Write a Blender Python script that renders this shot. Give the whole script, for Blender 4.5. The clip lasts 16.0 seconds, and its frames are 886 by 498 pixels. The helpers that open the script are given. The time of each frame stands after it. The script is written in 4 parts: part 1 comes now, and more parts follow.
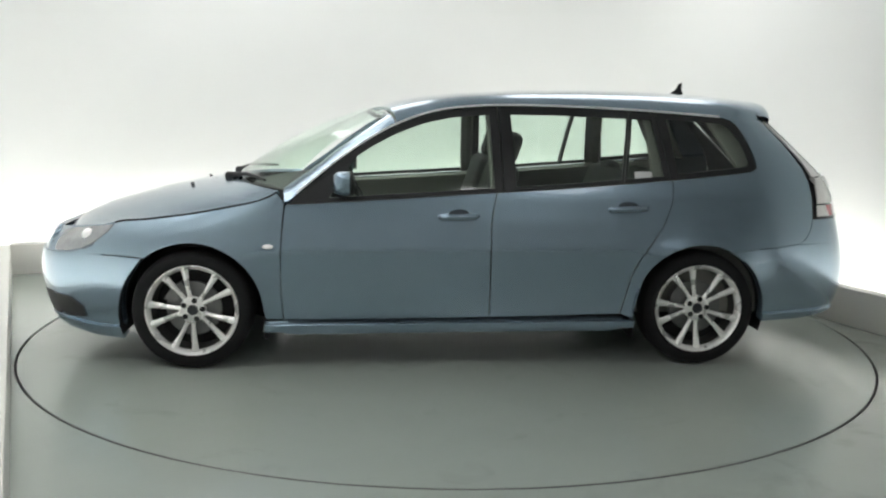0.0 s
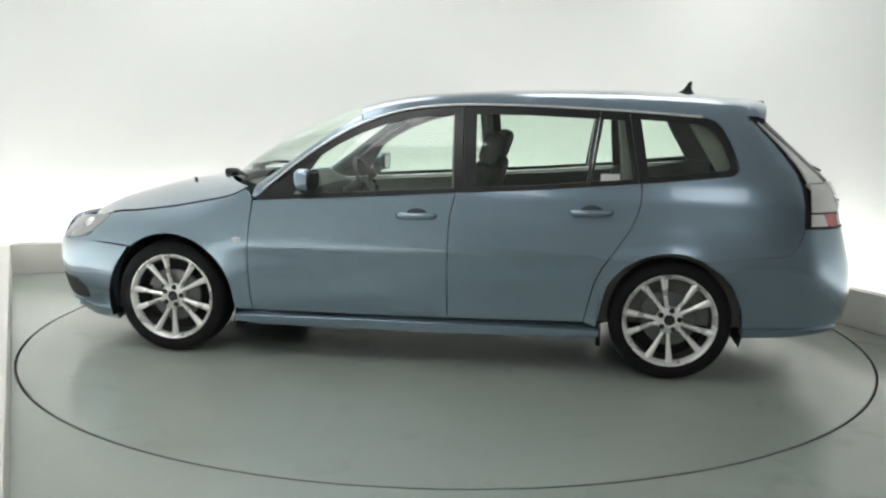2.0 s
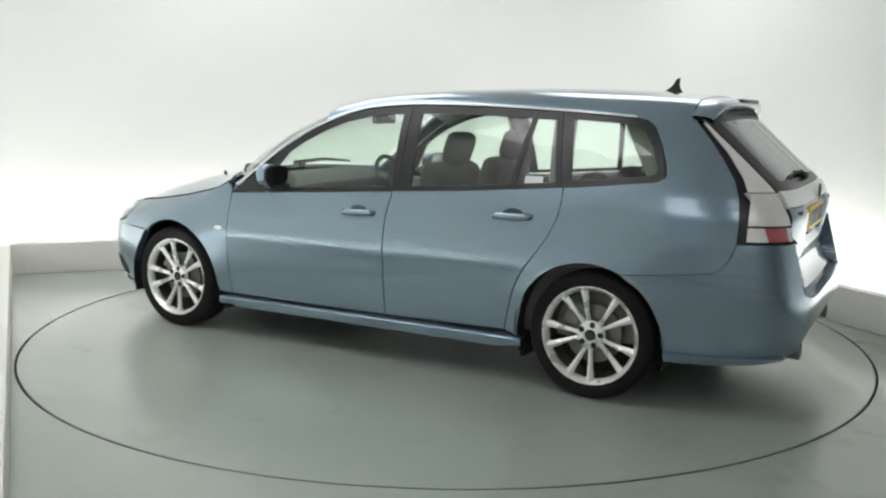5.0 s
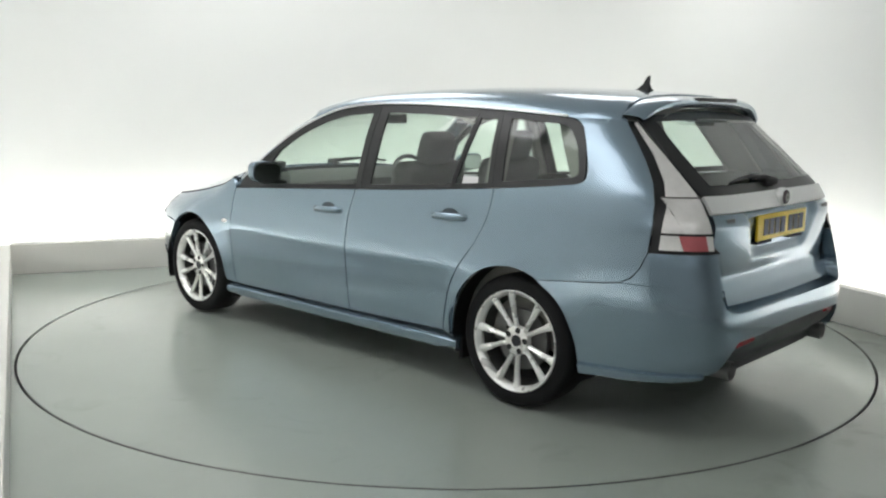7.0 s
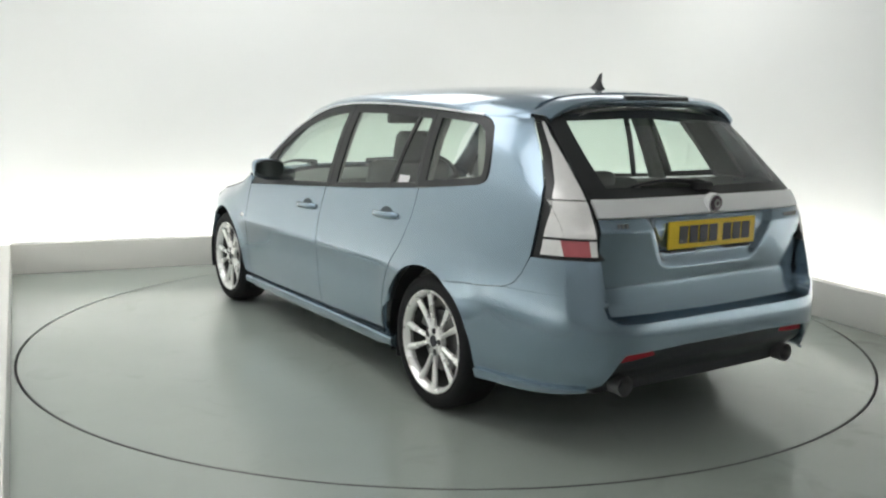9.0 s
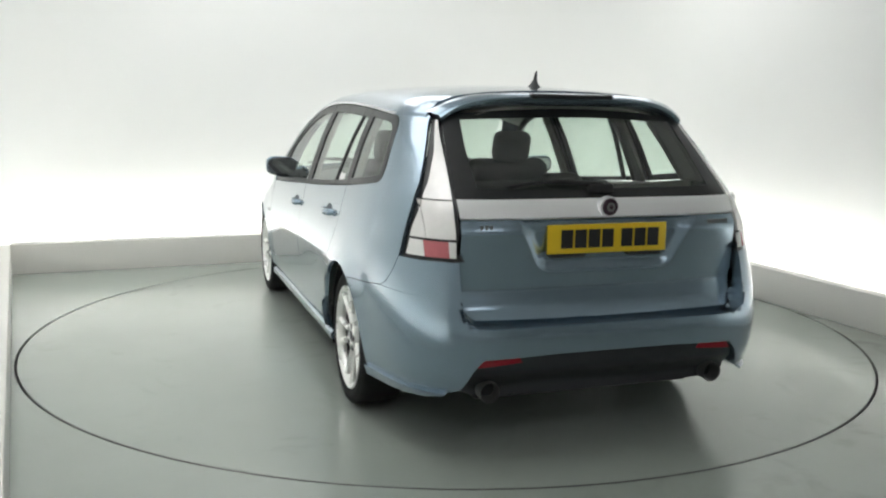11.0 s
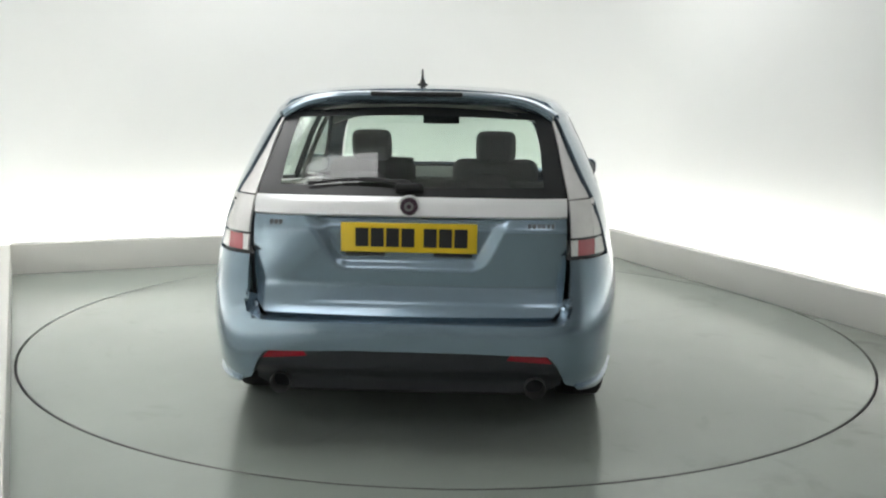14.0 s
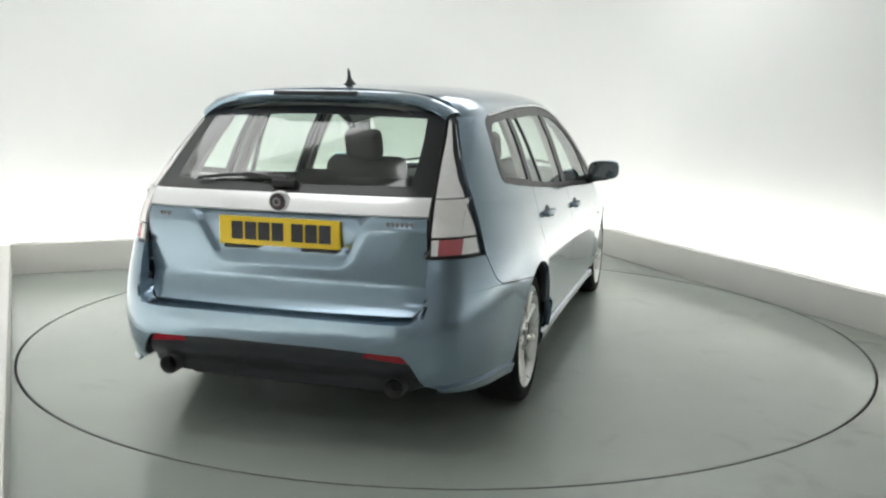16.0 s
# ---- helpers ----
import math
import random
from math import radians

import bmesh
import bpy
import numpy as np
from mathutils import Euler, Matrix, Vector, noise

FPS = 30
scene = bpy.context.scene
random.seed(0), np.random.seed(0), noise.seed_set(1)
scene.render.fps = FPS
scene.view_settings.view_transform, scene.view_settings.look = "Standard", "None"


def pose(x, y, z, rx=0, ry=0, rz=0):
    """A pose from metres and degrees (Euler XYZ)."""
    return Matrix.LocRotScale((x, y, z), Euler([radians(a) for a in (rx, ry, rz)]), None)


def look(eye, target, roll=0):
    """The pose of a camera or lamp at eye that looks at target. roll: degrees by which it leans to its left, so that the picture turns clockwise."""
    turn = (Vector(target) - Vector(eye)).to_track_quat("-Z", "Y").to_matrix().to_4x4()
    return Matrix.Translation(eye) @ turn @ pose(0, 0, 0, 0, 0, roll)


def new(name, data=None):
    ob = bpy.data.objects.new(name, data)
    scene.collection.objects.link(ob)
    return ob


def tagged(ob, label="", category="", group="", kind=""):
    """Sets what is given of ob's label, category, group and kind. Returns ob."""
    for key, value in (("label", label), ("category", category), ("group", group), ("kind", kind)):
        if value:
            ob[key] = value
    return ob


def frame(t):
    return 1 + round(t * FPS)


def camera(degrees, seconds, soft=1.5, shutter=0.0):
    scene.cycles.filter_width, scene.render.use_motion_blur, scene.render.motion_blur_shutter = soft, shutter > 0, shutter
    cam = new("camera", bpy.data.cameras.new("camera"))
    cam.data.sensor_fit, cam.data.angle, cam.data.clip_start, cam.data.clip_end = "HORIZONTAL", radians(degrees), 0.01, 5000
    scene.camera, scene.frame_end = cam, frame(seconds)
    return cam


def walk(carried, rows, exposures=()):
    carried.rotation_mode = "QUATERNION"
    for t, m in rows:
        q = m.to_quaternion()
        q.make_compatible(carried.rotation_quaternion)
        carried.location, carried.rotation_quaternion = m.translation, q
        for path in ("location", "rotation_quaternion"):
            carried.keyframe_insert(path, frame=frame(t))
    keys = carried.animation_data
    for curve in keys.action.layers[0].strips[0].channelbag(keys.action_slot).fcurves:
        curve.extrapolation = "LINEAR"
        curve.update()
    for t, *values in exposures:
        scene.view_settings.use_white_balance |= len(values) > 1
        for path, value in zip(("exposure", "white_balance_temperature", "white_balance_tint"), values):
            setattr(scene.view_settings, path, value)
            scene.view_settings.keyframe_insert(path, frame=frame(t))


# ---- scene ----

# ---------------------------------------------------------------- camera
cam = camera(52.91, 16.0, soft=2.2)
EYE = (0.0, -5.5025, 1.3574)
VIEW = look(EYE, (EYE[0] - 0.0046, EYE[1] + 0.9877, EYE[2] - 0.1565), 0.856)
walk(cam, [(0.0, VIEW), (16.0, VIEW)])

# ---------------------------------------------------------------- light
world = bpy.data.worlds.new("world")
scene.world = world
world.use_nodes = True
world.node_tree.nodes["Background"].inputs[0].default_value = (0.9, 0.95, 1.0, 1)
world.node_tree.nodes["Background"].inputs[1].default_value = 0.05
scene.view_settings.exposure = 0.86
TUBE_POWER = 13.0
PANEL_POWER = 1.55


# ---------------------------------------------------------------- materials
def material(name, color, rough=0.5, metal=0.0, vary=0.06, scale=8.0, bump=0.0, bump_scale=60.0, even=False, **more):
    m = bpy.data.materials.new(name)
    m.use_nodes = True
    nt = m.node_tree
    p = nt.nodes["Principled BSDF"]
    p.inputs["Roughness"].default_value = rough
    p.inputs["Metallic"].default_value = metal
    for key, value in more.items():
        p.inputs[key.replace("_", " ")].default_value = value
    co = nt.nodes.new("ShaderNodeTexCoord")
    if vary:
        n1 = nt.nodes.new("ShaderNodeTexNoise")
        n1.inputs["Scale"].default_value = scale
        n1.inputs["Detail"].default_value = 6
        nt.links.new(co.outputs["Object"], n1.inputs["Vector"])
        ramp = nt.nodes.new("ShaderNodeValToRGB")
        ramp.color_ramp.interpolation = "B_SPLINE"
        ramp.color_ramp.elements[0].position, ramp.color_ramp.elements[1].position = 0.0, 1.0
        lo, hi = 1 - vary, 1 + vary
        ramp.color_ramp.elements[0].color = (*[c * lo for c in color], 1)
        ramp.color_ramp.elements[1].color = (*[min(1, c * hi) for c in color], 1)
        nt.links.new(n1.outputs["Fac"], ramp.inputs["Fac"])
        nt.links.new(ramp.outputs["Color"], p.inputs["Base Color"])
        mr = nt.nodes.new("ShaderNodeMapRange")
        mr.inputs["To Min"].default_value, mr.inputs["To Max"].default_value = rough * 0.85, min(1, rough * 1.15)
        n2 = nt.nodes.new("ShaderNodeTexNoise")
        n2.inputs["Scale"].default_value = scale * 0.27
        n2.inputs["Detail"].default_value = 4
        nt.links.new(co.outputs["Object"], n2.inputs["Vector"])
        nt.links.new(n2.outputs["Fac"], mr.inputs["Value"])
        if not even:
            nt.links.new(mr.outputs["Result"], p.inputs["Roughness"])
    else:
        p.inputs["Base Color"].default_value = (*color, 1)
    if bump:
        nb = nt.nodes.new("ShaderNodeTexNoise")
        nb.inputs["Scale"].default_value = bump_scale
        nb.inputs["Detail"].default_value = 5
        nt.links.new(co.outputs["Object"], nb.inputs["Vector"])
        b = nt.nodes.new("ShaderNodeBump")
        b.inputs["Strength"].default_value = bump
        b.inputs["Distance"].default_value = 0.01
        nt.links.new(nb.outputs["Fac"], b.inputs["Height"])
        nt.links.new(b.outputs["Normal"], p.inputs["Normal"])
    return m


def glass(name, tint, rough=0.0, gloss=1.0, least=0.07):
    m = bpy.data.materials.new(name)
    m.use_nodes = True
    nt = m.node_tree
    nt.nodes.remove(nt.nodes["Principled BSDF"])
    out = nt.nodes["Material Output"]
    tr = nt.nodes.new("ShaderNodeBsdfTransparent")
    tr.inputs["Color"].default_value = (*tint, 1)
    gl = nt.nodes.new("ShaderNodeBsdfGlossy")
    gl.inputs["Roughness"].default_value = rough
    gl.inputs["Color"].default_value = (gloss, gloss, gloss, 1)
    lw = nt.nodes.new("ShaderNodeLayerWeight")
    lw.inputs["Blend"].default_value = 0.5
    pw = nt.nodes.new("ShaderNodeMath")
    pw.operation = "POWER"
    pw.inputs[1].default_value = 4.5
    nt.links.new(lw.outputs["Facing"], pw.inputs[0])
    fr = nt.nodes.new("ShaderNodeMath")
    fr.operation = "MULTIPLY_ADD"
    fr.inputs[1].default_value, fr.inputs[2].default_value = 0.95 - least, least
    nt.links.new(pw.outputs[0], fr.inputs[0])
    mix = nt.nodes.new("ShaderNodeMixShader")
    nt.links.new(fr.outputs[0], mix.inputs["Fac"])
    nt.links.new(tr.outputs[0], mix.inputs[1])
    nt.links.new(gl.outputs[0], mix.inputs[2])
    nt.links.new(mix.outputs[0], out.inputs["Surface"])
    return m


def glow(name, color, power):
    m = bpy.data.materials.new(name)
    m.use_nodes = True
    p = m.node_tree.nodes["Principled BSDF"]
    p.inputs["Base Color"].default_value = (0.9, 0.9, 0.9, 1)
    p.inputs["Emission Color"].default_value = (*color, 1)
    p.inputs["Emission Strength"].default_value = power
    return m


WALL = material("white_wall_paint", (0.80, 0.81, 0.79), 0.6, vary=0.015, scale=1.2, bump=0.03, bump_scale=40)
PLINTH = material("white_plinth_paint", (0.70, 0.69, 0.65), 0.5, vary=0.03, scale=3, bump=0.03)
FLOOR = material("grey_floor_paint", (0.325, 0.36, 0.328), 0.215, vary=0.14, scale=1.1, bump=0.01, bump_scale=25, Specular_IOR_Level=0.75)


def soil(m, color, scale, low, high, amount, reach=None):
    """Worn, dirty patches of another colour in a painted surface; reach: the stretch of x in which they set in."""
    nt = m.node_tree
    p = nt.nodes["Principled BSDF"]
    source = p.inputs["Base Color"].links[0].from_socket
    co = nt.nodes.new("ShaderNodeTexCoord")
    n = nt.nodes.new("ShaderNodeTexNoise")
    n.inputs["Scale"].default_value, n.inputs["Detail"].default_value, n.inputs["Distortion"].default_value = scale, 9, 0.8
    mr = nt.nodes.new("ShaderNodeMapRange")
    mr.inputs["From Min"].default_value, mr.inputs["From Max"].default_value, mr.inputs["To Max"].default_value = low, high, amount
    mix = nt.nodes.new("ShaderNodeMixRGB")
    mix.inputs["Color2"].default_value = (*color, 1)
    nt.links.new(co.outputs["Object"], n.inputs["Vector"])
    nt.links.new(n.outputs["Fac"], mr.inputs["Value"])
    fac = mr.outputs["Result"]
    if reach:
        axes = nt.nodes.new("ShaderNodeSeparateXYZ")
        nt.links.new(co.outputs["Object"], axes.inputs[0])
        grow = nt.nodes.new("ShaderNodeMapRange")
        grow.inputs["From Min"].default_value, grow.inputs["From Max"].default_value = reach
        nt.links.new(axes.outputs["X"], grow.inputs["Value"])
        mul = nt.nodes.new("ShaderNodeMath")
        mul.operation = "MULTIPLY"
        nt.links.new(fac, mul.inputs[0])
        nt.links.new(grow.outputs["Result"], mul.inputs[1])
        fac = mul.outputs[0]
    nt.links.new(fac, mix.inputs["Fac"])
    nt.links.new(source, mix.inputs["Color1"])
    nt.links.new(mix.outputs["Color"], p.inputs["Base Color"])


TABLE = FLOOR.copy()
TABLE.name = "turntable_paint"
soil(TABLE, (0.12, 0.12, 0.11), 3.5, 0.60, 0.78, 0.2)
soil(FLOOR, (0.17, 0.15, 0.115), 0.8, 0.38, 0.66, 0.45, (1.0, 2.8))
soil(FLOOR, (0.10, 0.095, 0.085), 3.5, 0.56, 0.74, 0.4, (0.0, 2.4))
DARKGAP = material("black_gap", (0.012, 0.012, 0.012), 0.8, vary=0)
CEIL = material("ceiling_paint", (0.55, 0.55, 0.55), 0.7, vary=0.02, scale=2)
REAR_ROOM = material("pale_bounce_paint", (0.70, 0.71, 0.70), 0.7, vary=0.03, scale=2)
TUBE = glow("tube_light", (1.0, 1.0, 0.99), TUBE_POWER)
PANEL = glow("panel_light", (1.0, 1.0, 1.0), PANEL_POWER)

PAINT = material("blue_metallic_paint", (0.243, 0.330, 0.406), 0.25, 0.72, vary=0.03, scale=900, even=True, Coat_Weight=1.0, Coat_Roughness=0.04, Coat_IOR=1.52)
BLACK = material("black_gloss_trim", (0.010, 0.011, 0.012), 0.32, vary=0.1, scale=30)
RUBBER = material("black_rubber", (0.009, 0.009, 0.010), 0.75, vary=0.15, scale=40, bump=0.15, bump_scale=120, Specular_IOR_Level=0.25)
PLASTIC = material("black_textured_plastic", (0.013, 0.0135, 0.0145), 0.6, vary=0.15, scale=60, bump=0.1, bump_scale=300)
GREY_PLASTIC = material("dark_grey_valance", (0.019, 0.0205, 0.026), 0.45, vary=0.12, scale=40)
ALLOY = material("silver_alloy", (0.90, 0.90, 0.88), 0.28, 0.5, vary=0.05, scale=40)
STEEL = material("worn_steel", (0.20, 0.20, 0.20), 0.45, 0.8, vary=0.2, scale=40)
CHROME = material("brushed_chrome", (0.92, 0.925, 0.93), 0.28, 0.4, vary=0)
CABIN = material("charcoal_cloth", (0.085, 0.088, 0.082), 0.85, vary=0.2, scale=60, bump=0.2, bump_scale=200)
TRIM_IN = material("grey_cabin_trim", (0.24, 0.24, 0.215), 0.7, vary=0.1, scale=20)
LINING = material("pale_headlining", (0.55, 0.55, 0.50), 0.9, vary=0.05, scale=30)
YELLOW = material("yellow_plate", (0.80, 0.55, 0.02), 0.35, vary=0.04, scale=20)
INK = material("black_print", (0.01, 0.01, 0.012), 0.4, vary=0)
RED = material("red_reflector", (0.32, 0.012, 0.025), 0.15, vary=0.1, scale=60)
REDLENS = material("pink_red_lens", (0.50, 0.13, 0.145), 0.12, vary=0.15, scale=30, Coat_Weight=1.0)
CLEARLENS = material("silver_lamp_reflector", (0.86, 0.845, 0.83), 0.25, 0.15, vary=0.12, scale=25, Coat_Weight=1.0, Coat_Roughness=0.02, bump=0.25, bump_scale=45)
HEADLENS = material("headlamp_lens", (0.34, 0.35, 0.36), 0.14, 0.5, vary=0.45, scale=22, Coat_Weight=1.0, Coat_Roughness=0.02)
# rim alloy with the shade behind the spokes put into its colour
BARREL = material("shaded_alloy", (0.06, 0.06, 0.058), 0.6, 0.3, vary=0.2, scale=30)
GLASS = glass("green_tinted_glass", (0.85, 0.945, 0.88))
DARKGLASS = glass("rear_tinted_glass", (0.82, 0.90, 0.85), least=0.085)
MIRROR = material("mirror_glass", (0.38, 0.40, 0.41), 0.02, 1.0, vary=0)
STICKER = material("white_sticker", (0.7, 0.7, 0.7), 0.5, vary=0.05)


# ---------------------------------------------------------------- mesh tools
def link_mesh(name, bm, mat, parent=None, label="", smooth=True):
    me = bpy.data.meshes.new(name)
    bm.to_mesh(me)
    bm.free()
    me.materials.append(mat)
    if smooth:
        me.polygons.foreach_set("use_smooth", [True] * len(me.polygons))
        me.set_sharp_from_angle(angle=radians(38))
    ob = new(name, me)
    if parent:
        ob.parent = parent
    return tagged(ob, label)


def part(name, bm, mat, parent, label=""):
    return link_mesh(name, bm, mat, parent, label)


def box(bm, lo, hi, bevel=0.0, m=None):
    ret = bmesh.ops.create_cube(bm, size=1)
    vs = ret["verts"]
    for v in vs:
        v.co = Vector([lo[i] + (v.co[i] + 0.5) * (hi[i] - lo[i]) for i in range(3)])
    if bevel:
        es = list({e for v in vs for e in v.link_edges})
        r = bmesh.ops.bevel(bm, geom=es, offset=bevel, segments=3, profile=0.5, affect="EDGES")
        vs = list({v for f in r["faces"] for v in f.verts} | {v for v in vs if v.is_valid})
    if m:
        bmesh.ops.transform(bm, matrix=m, verts=vs)
    return vs


def tube(bm, pts, radius, sides=10, caps=True):
    """A round bar along points; radius may be a list."""
    pts = [Vector(p) for p in pts]
    rad = radius if isinstance(radius, (list, tuple)) else [radius] * len(pts)
    rings = []
    for i, p in enumerate(pts):
        d = (pts[min(i + 1, len(pts) - 1)] - pts[max(i - 1, 0)]).normalized()
        up = Vector((0, 0, 1)) if abs(d.z) < 0.9 else Vector((1, 0, 0))
        a = d.cross(up).normalized()
        b = d.cross(a)
        rings.append([bm.verts.new(p + (a * math.cos(k * math.tau / sides) + b * math.sin(k * math.tau / sides)) * rad[i]) for k in range(sides)])
    for r0, r1 in zip(rings, rings[1:]):
        for k in range(sides):
            bm.faces.new((r0[k], r0[(k + 1) % sides], r1[(k + 1) % sides], r1[k]))
    if caps:
        bm.faces.new(rings[0][::-1])
        bm.faces.new(rings[-1])


def lathe(bm, profile, sides=48, axis="y"):
    """Turns (radius, offset) points round an axis through the origin."""
    rings = []
    for r, o in profile:
        ring = []
        for k in range(sides):
            a = k * math.tau / sides
            p = (r * math.cos(a), o, r * math.sin(a)) if axis == "y" else (o, r * math.cos(a), r * math.sin(a)) if axis == "x" else (r * math.cos(a), r * math.sin(a), o)
            ring.append(bm.verts.new(p))
        rings.append(ring)
    for r0, r1 in zip(rings, rings[1:]):
        for k in range(sides):
            bm.faces.new((r0[k], r0[(k + 1) % sides], r1[(k + 1) % sides], r1[k]))
    bmesh.ops.recalc_face_normals(bm, faces=bm.faces[:])


def resample(pts, n):
    p = np.array(pts, float)
    d = np.r_[0, np.cumsum(np.linalg.norm(np.diff(p, axis=0), axis=1))]
    s = np.linspace(0, d[-1], n)
    return np.stack([np.interp(s, d, p[:, k]) for k in range(p.shape[1])], 1)


def smooth_line(pts, n):
    """A curve through the points (Catmull-Rom), n points, even along its length."""
    p = np.array(pts, float)
    if len(p) < 3:
        return resample(p, n)
    q = np.vstack([2 * p[0] - p[1], p, 2 * p[-1] - p[-2]])
    out = []
    for i in range(1, len(q) - 2):
        for u in np.linspace(0, 1, 8, endpoint=False):
            out.append(0.5 * (2 * q[i] + (q[i + 1] - q[i - 1]) * u + (2 * q[i - 1] - 5 * q[i] + 4 * q[i + 1] - q[i + 2]) * u * u + (3 * q[i] - q[i - 1] - 3 * q[i + 1] + q[i + 2]) * u ** 3))
    out.append(p[-1])
    return resample(out, n)


def coons(bottom, top, left, right, nu, nv, curve=True):
    """A grid of points filled in between four edges: bottom and top run left to right, left and right run upward."""
    f = smooth_line if curve else resample
    B, T = f(bottom, nu), f(top, nu)
    L = f(left, nv) if left else resample([B[0], T[0]], nv)
    R = f(right, nv) if right else resample([B[-1], T[-1]], nv)
    u, v = np.linspace(0, 1, nu)[None, :, None], np.linspace(0, 1, nv)[:, None, None]
    return ((1 - v) * B[None] + v * T[None] + (1 - u) * L[:, None] + u * R[:, None]
            - (1 - u) * (1 - v) * B[0] - u * (1 - v) * B[-1] - (1 - u) * v * T[0] - u * v * T[-1])


def sheet(bm, grid, depth=0.018, away=(0, 0, 0.6), turn=None):
    """A panel from a grid of 3D points (rows of points), with its edges turned inward."""
    g = np.array(grid, float)
    nv, nu = g.shape[:2]
    du, dv = np.gradient(g, axis=1), np.gradient(g, axis=0)
    n = np.cross(du, dv)
    n /= np.linalg.norm(n, axis=2, keepdims=True) + 1e-12
    c = g.reshape(-1, 3).mean(0)
    out = c - np.array([c[0] * 0.8, 0, away[2]]) if away is not None else np.array([0, 0, 1.0])
    flip = (n.reshape(-1, 3).mean(0) @ out) < 0
    if flip:
        n = -n
    vs = [[bm.verts.new(g[j, i]) for i in range(nu)] for j in range(nv)]
    for j in range(nv - 1):
        for i in range(nu - 1):
            q = (vs[j][i], vs[j][i + 1], vs[j + 1][i + 1], vs[j + 1][i])
            bm.faces.new(q[::-1] if flip else q)
    if depth:
        loop = [(0, i) for i in range(nu)] + [(j, nu - 1) for j in range(1, nv)] + [(nv - 1, i) for i in range(nu - 2, -1, -1)] + [(j, 0) for j in range(nv - 2, 0, -1)]
        lower = [bm.verts.new(g[j, i] + (turn(g[j, i], n[j, i]) if turn else -n[j, i]) * depth) for j, i in loop]
        m = len(loop)
        for k in range(m):
            a, b = vs[loop[k][0]][loop[k][1]], vs[loop[(k + 1) % m][0]][loop[(k + 1) % m][1]]
            q = (a, lower[k], lower[(k + 1) % m], b)
            bm.faces.new(q[::-1] if flip else q)
    return vs


def ring_sheet(bm, outer, inner, depth=0.012, out=(0, 1, 0)):
    """A flat frame between two closed lines of equal count, with both edges turned inward."""
    o, i = [Vector(p) for p in outer], [Vector(p) for p in inner]
    n = len(o)
    nrm = Vector(out)
    rows = [[bm.verts.new(p - nrm * depth) for p in o], [bm.verts.new(p) for p in o], [bm.verts.new(p) for p in i], [bm.verts.new(p - nrm * depth) for p in i]]
    for r0, r1 in zip(rows, rows[1:]):
        for k in range(n):
            bm.faces.new((r0[k], r0[(k + 1) % n], r1[(k + 1) % n], r1[k]))
    bmesh.ops.recalc_face_normals(bm, faces=bm.faces[:])


def mirrored(bm):
    """A copy of a bmesh on the other side of the car's middle plane."""
    me = bpy.data.meshes.new("tmp")
    bm.to_mesh(me)
    b2 = bmesh.new()
    b2.from_mesh(me)
    bpy.data.meshes.remove(me)
    for v in b2.verts:
        v.co.y = -v.co.y
    bmesh.ops.reverse_faces(b2, faces=b2.faces[:])
    return b2


# ---------------------------------------------------------------- the studio
R_TABLE = 2.467
BL, BR = Vector((-3.44, 1.40)), Vector((1.29, 3.43))
LEFT_END, RIGHT_END = Vector((-0.60, -4.466)), Vector((4.26, -4.0))
GROUND = 14.0


def build_floor():
    bm = bmesh.new()
    n = 128
    ring = [bm.verts.new(((R_TABLE + 0.007) * math.cos(k * math.tau / n), (R_TABLE + 0.007) * math.sin(k * math.tau / n), 0)) for k in range(n)]
    deep = [bm.verts.new((v.co.x, v.co.y, -0.03)) for v in ring]
    outer = []
    for k in range(n):
        a = k * math.tau / n
        s = GROUND / max(abs(math.cos(a)), abs(math.sin(a)))
        outer.append(bm.verts.new((s * math.cos(a), s * math.sin(a), 0)))
    for k in range(n):
        j = (k + 1) % n
        bm.faces.new((ring[k], outer[k], outer[j], ring[j]))
        bm.faces.new((deep[k], ring[k], ring[j], deep[j]))
    tagged(link_mesh("floor", bm, FLOOR), "grey-green glossy painted studio floor", "floor", kind="structure")
    bm = bmesh.new()
    bmesh.ops.create_circle(bm, cap_ends=True, segments=n, radius=R_TABLE + 0.007)
    bmesh.ops.translate(bm, vec=(0, 0, -0.03), verts=bm.verts[:])
    tagged(link_mesh("turntable_pit", bm, DARKGAP), "dark gap round the turntable", "pit", kind="structure")


def build_turntable():
    bm = bmesh.new()
    r = R_TABLE - 0.007
    lathe(bm, [(0.0001, 0), (r * 0.5, 0), (r - 0.003, 0), (r, -0.003), (r, -0.028)], 128, "z")
    table = tagged(link_mesh("turntable", bm, TABLE), "round grey-green painted turntable flush with the floor", "turntable")
    bm = bmesh.new()
    lathe(bm, [(r - 0.004, -0.026), (r + 0.0015, -0.026), (r + 0.0015, -0.002), (r - 0.001, -0.0015)], 128, "z")
    part("edge_band", bm, STEEL, table, "thin steel band round the turntable")
    return table


def slab(name, a, b, thick, z0, z1, mat, label, cat, kind="structure", bevel=0.006):
    """An upright slab from a to b; thickness to the left of the way from a to b."""
    d = b - a
    ang = math.atan2(d.y, d.x)
    bm = bmesh.new()
    box(bm, (0, 0, z0), (d.length, thick, z1), bevel, Matrix.Translation((a.x, a.y, 0)) @ Matrix.Rotation(ang, 4, "Z"))
    return tagged(link_mesh(name, bm, mat), label, cat, kind=kind)


PLINTH_H, PLINTH_T, TROUGH = 0.245, 0.09, 0.62


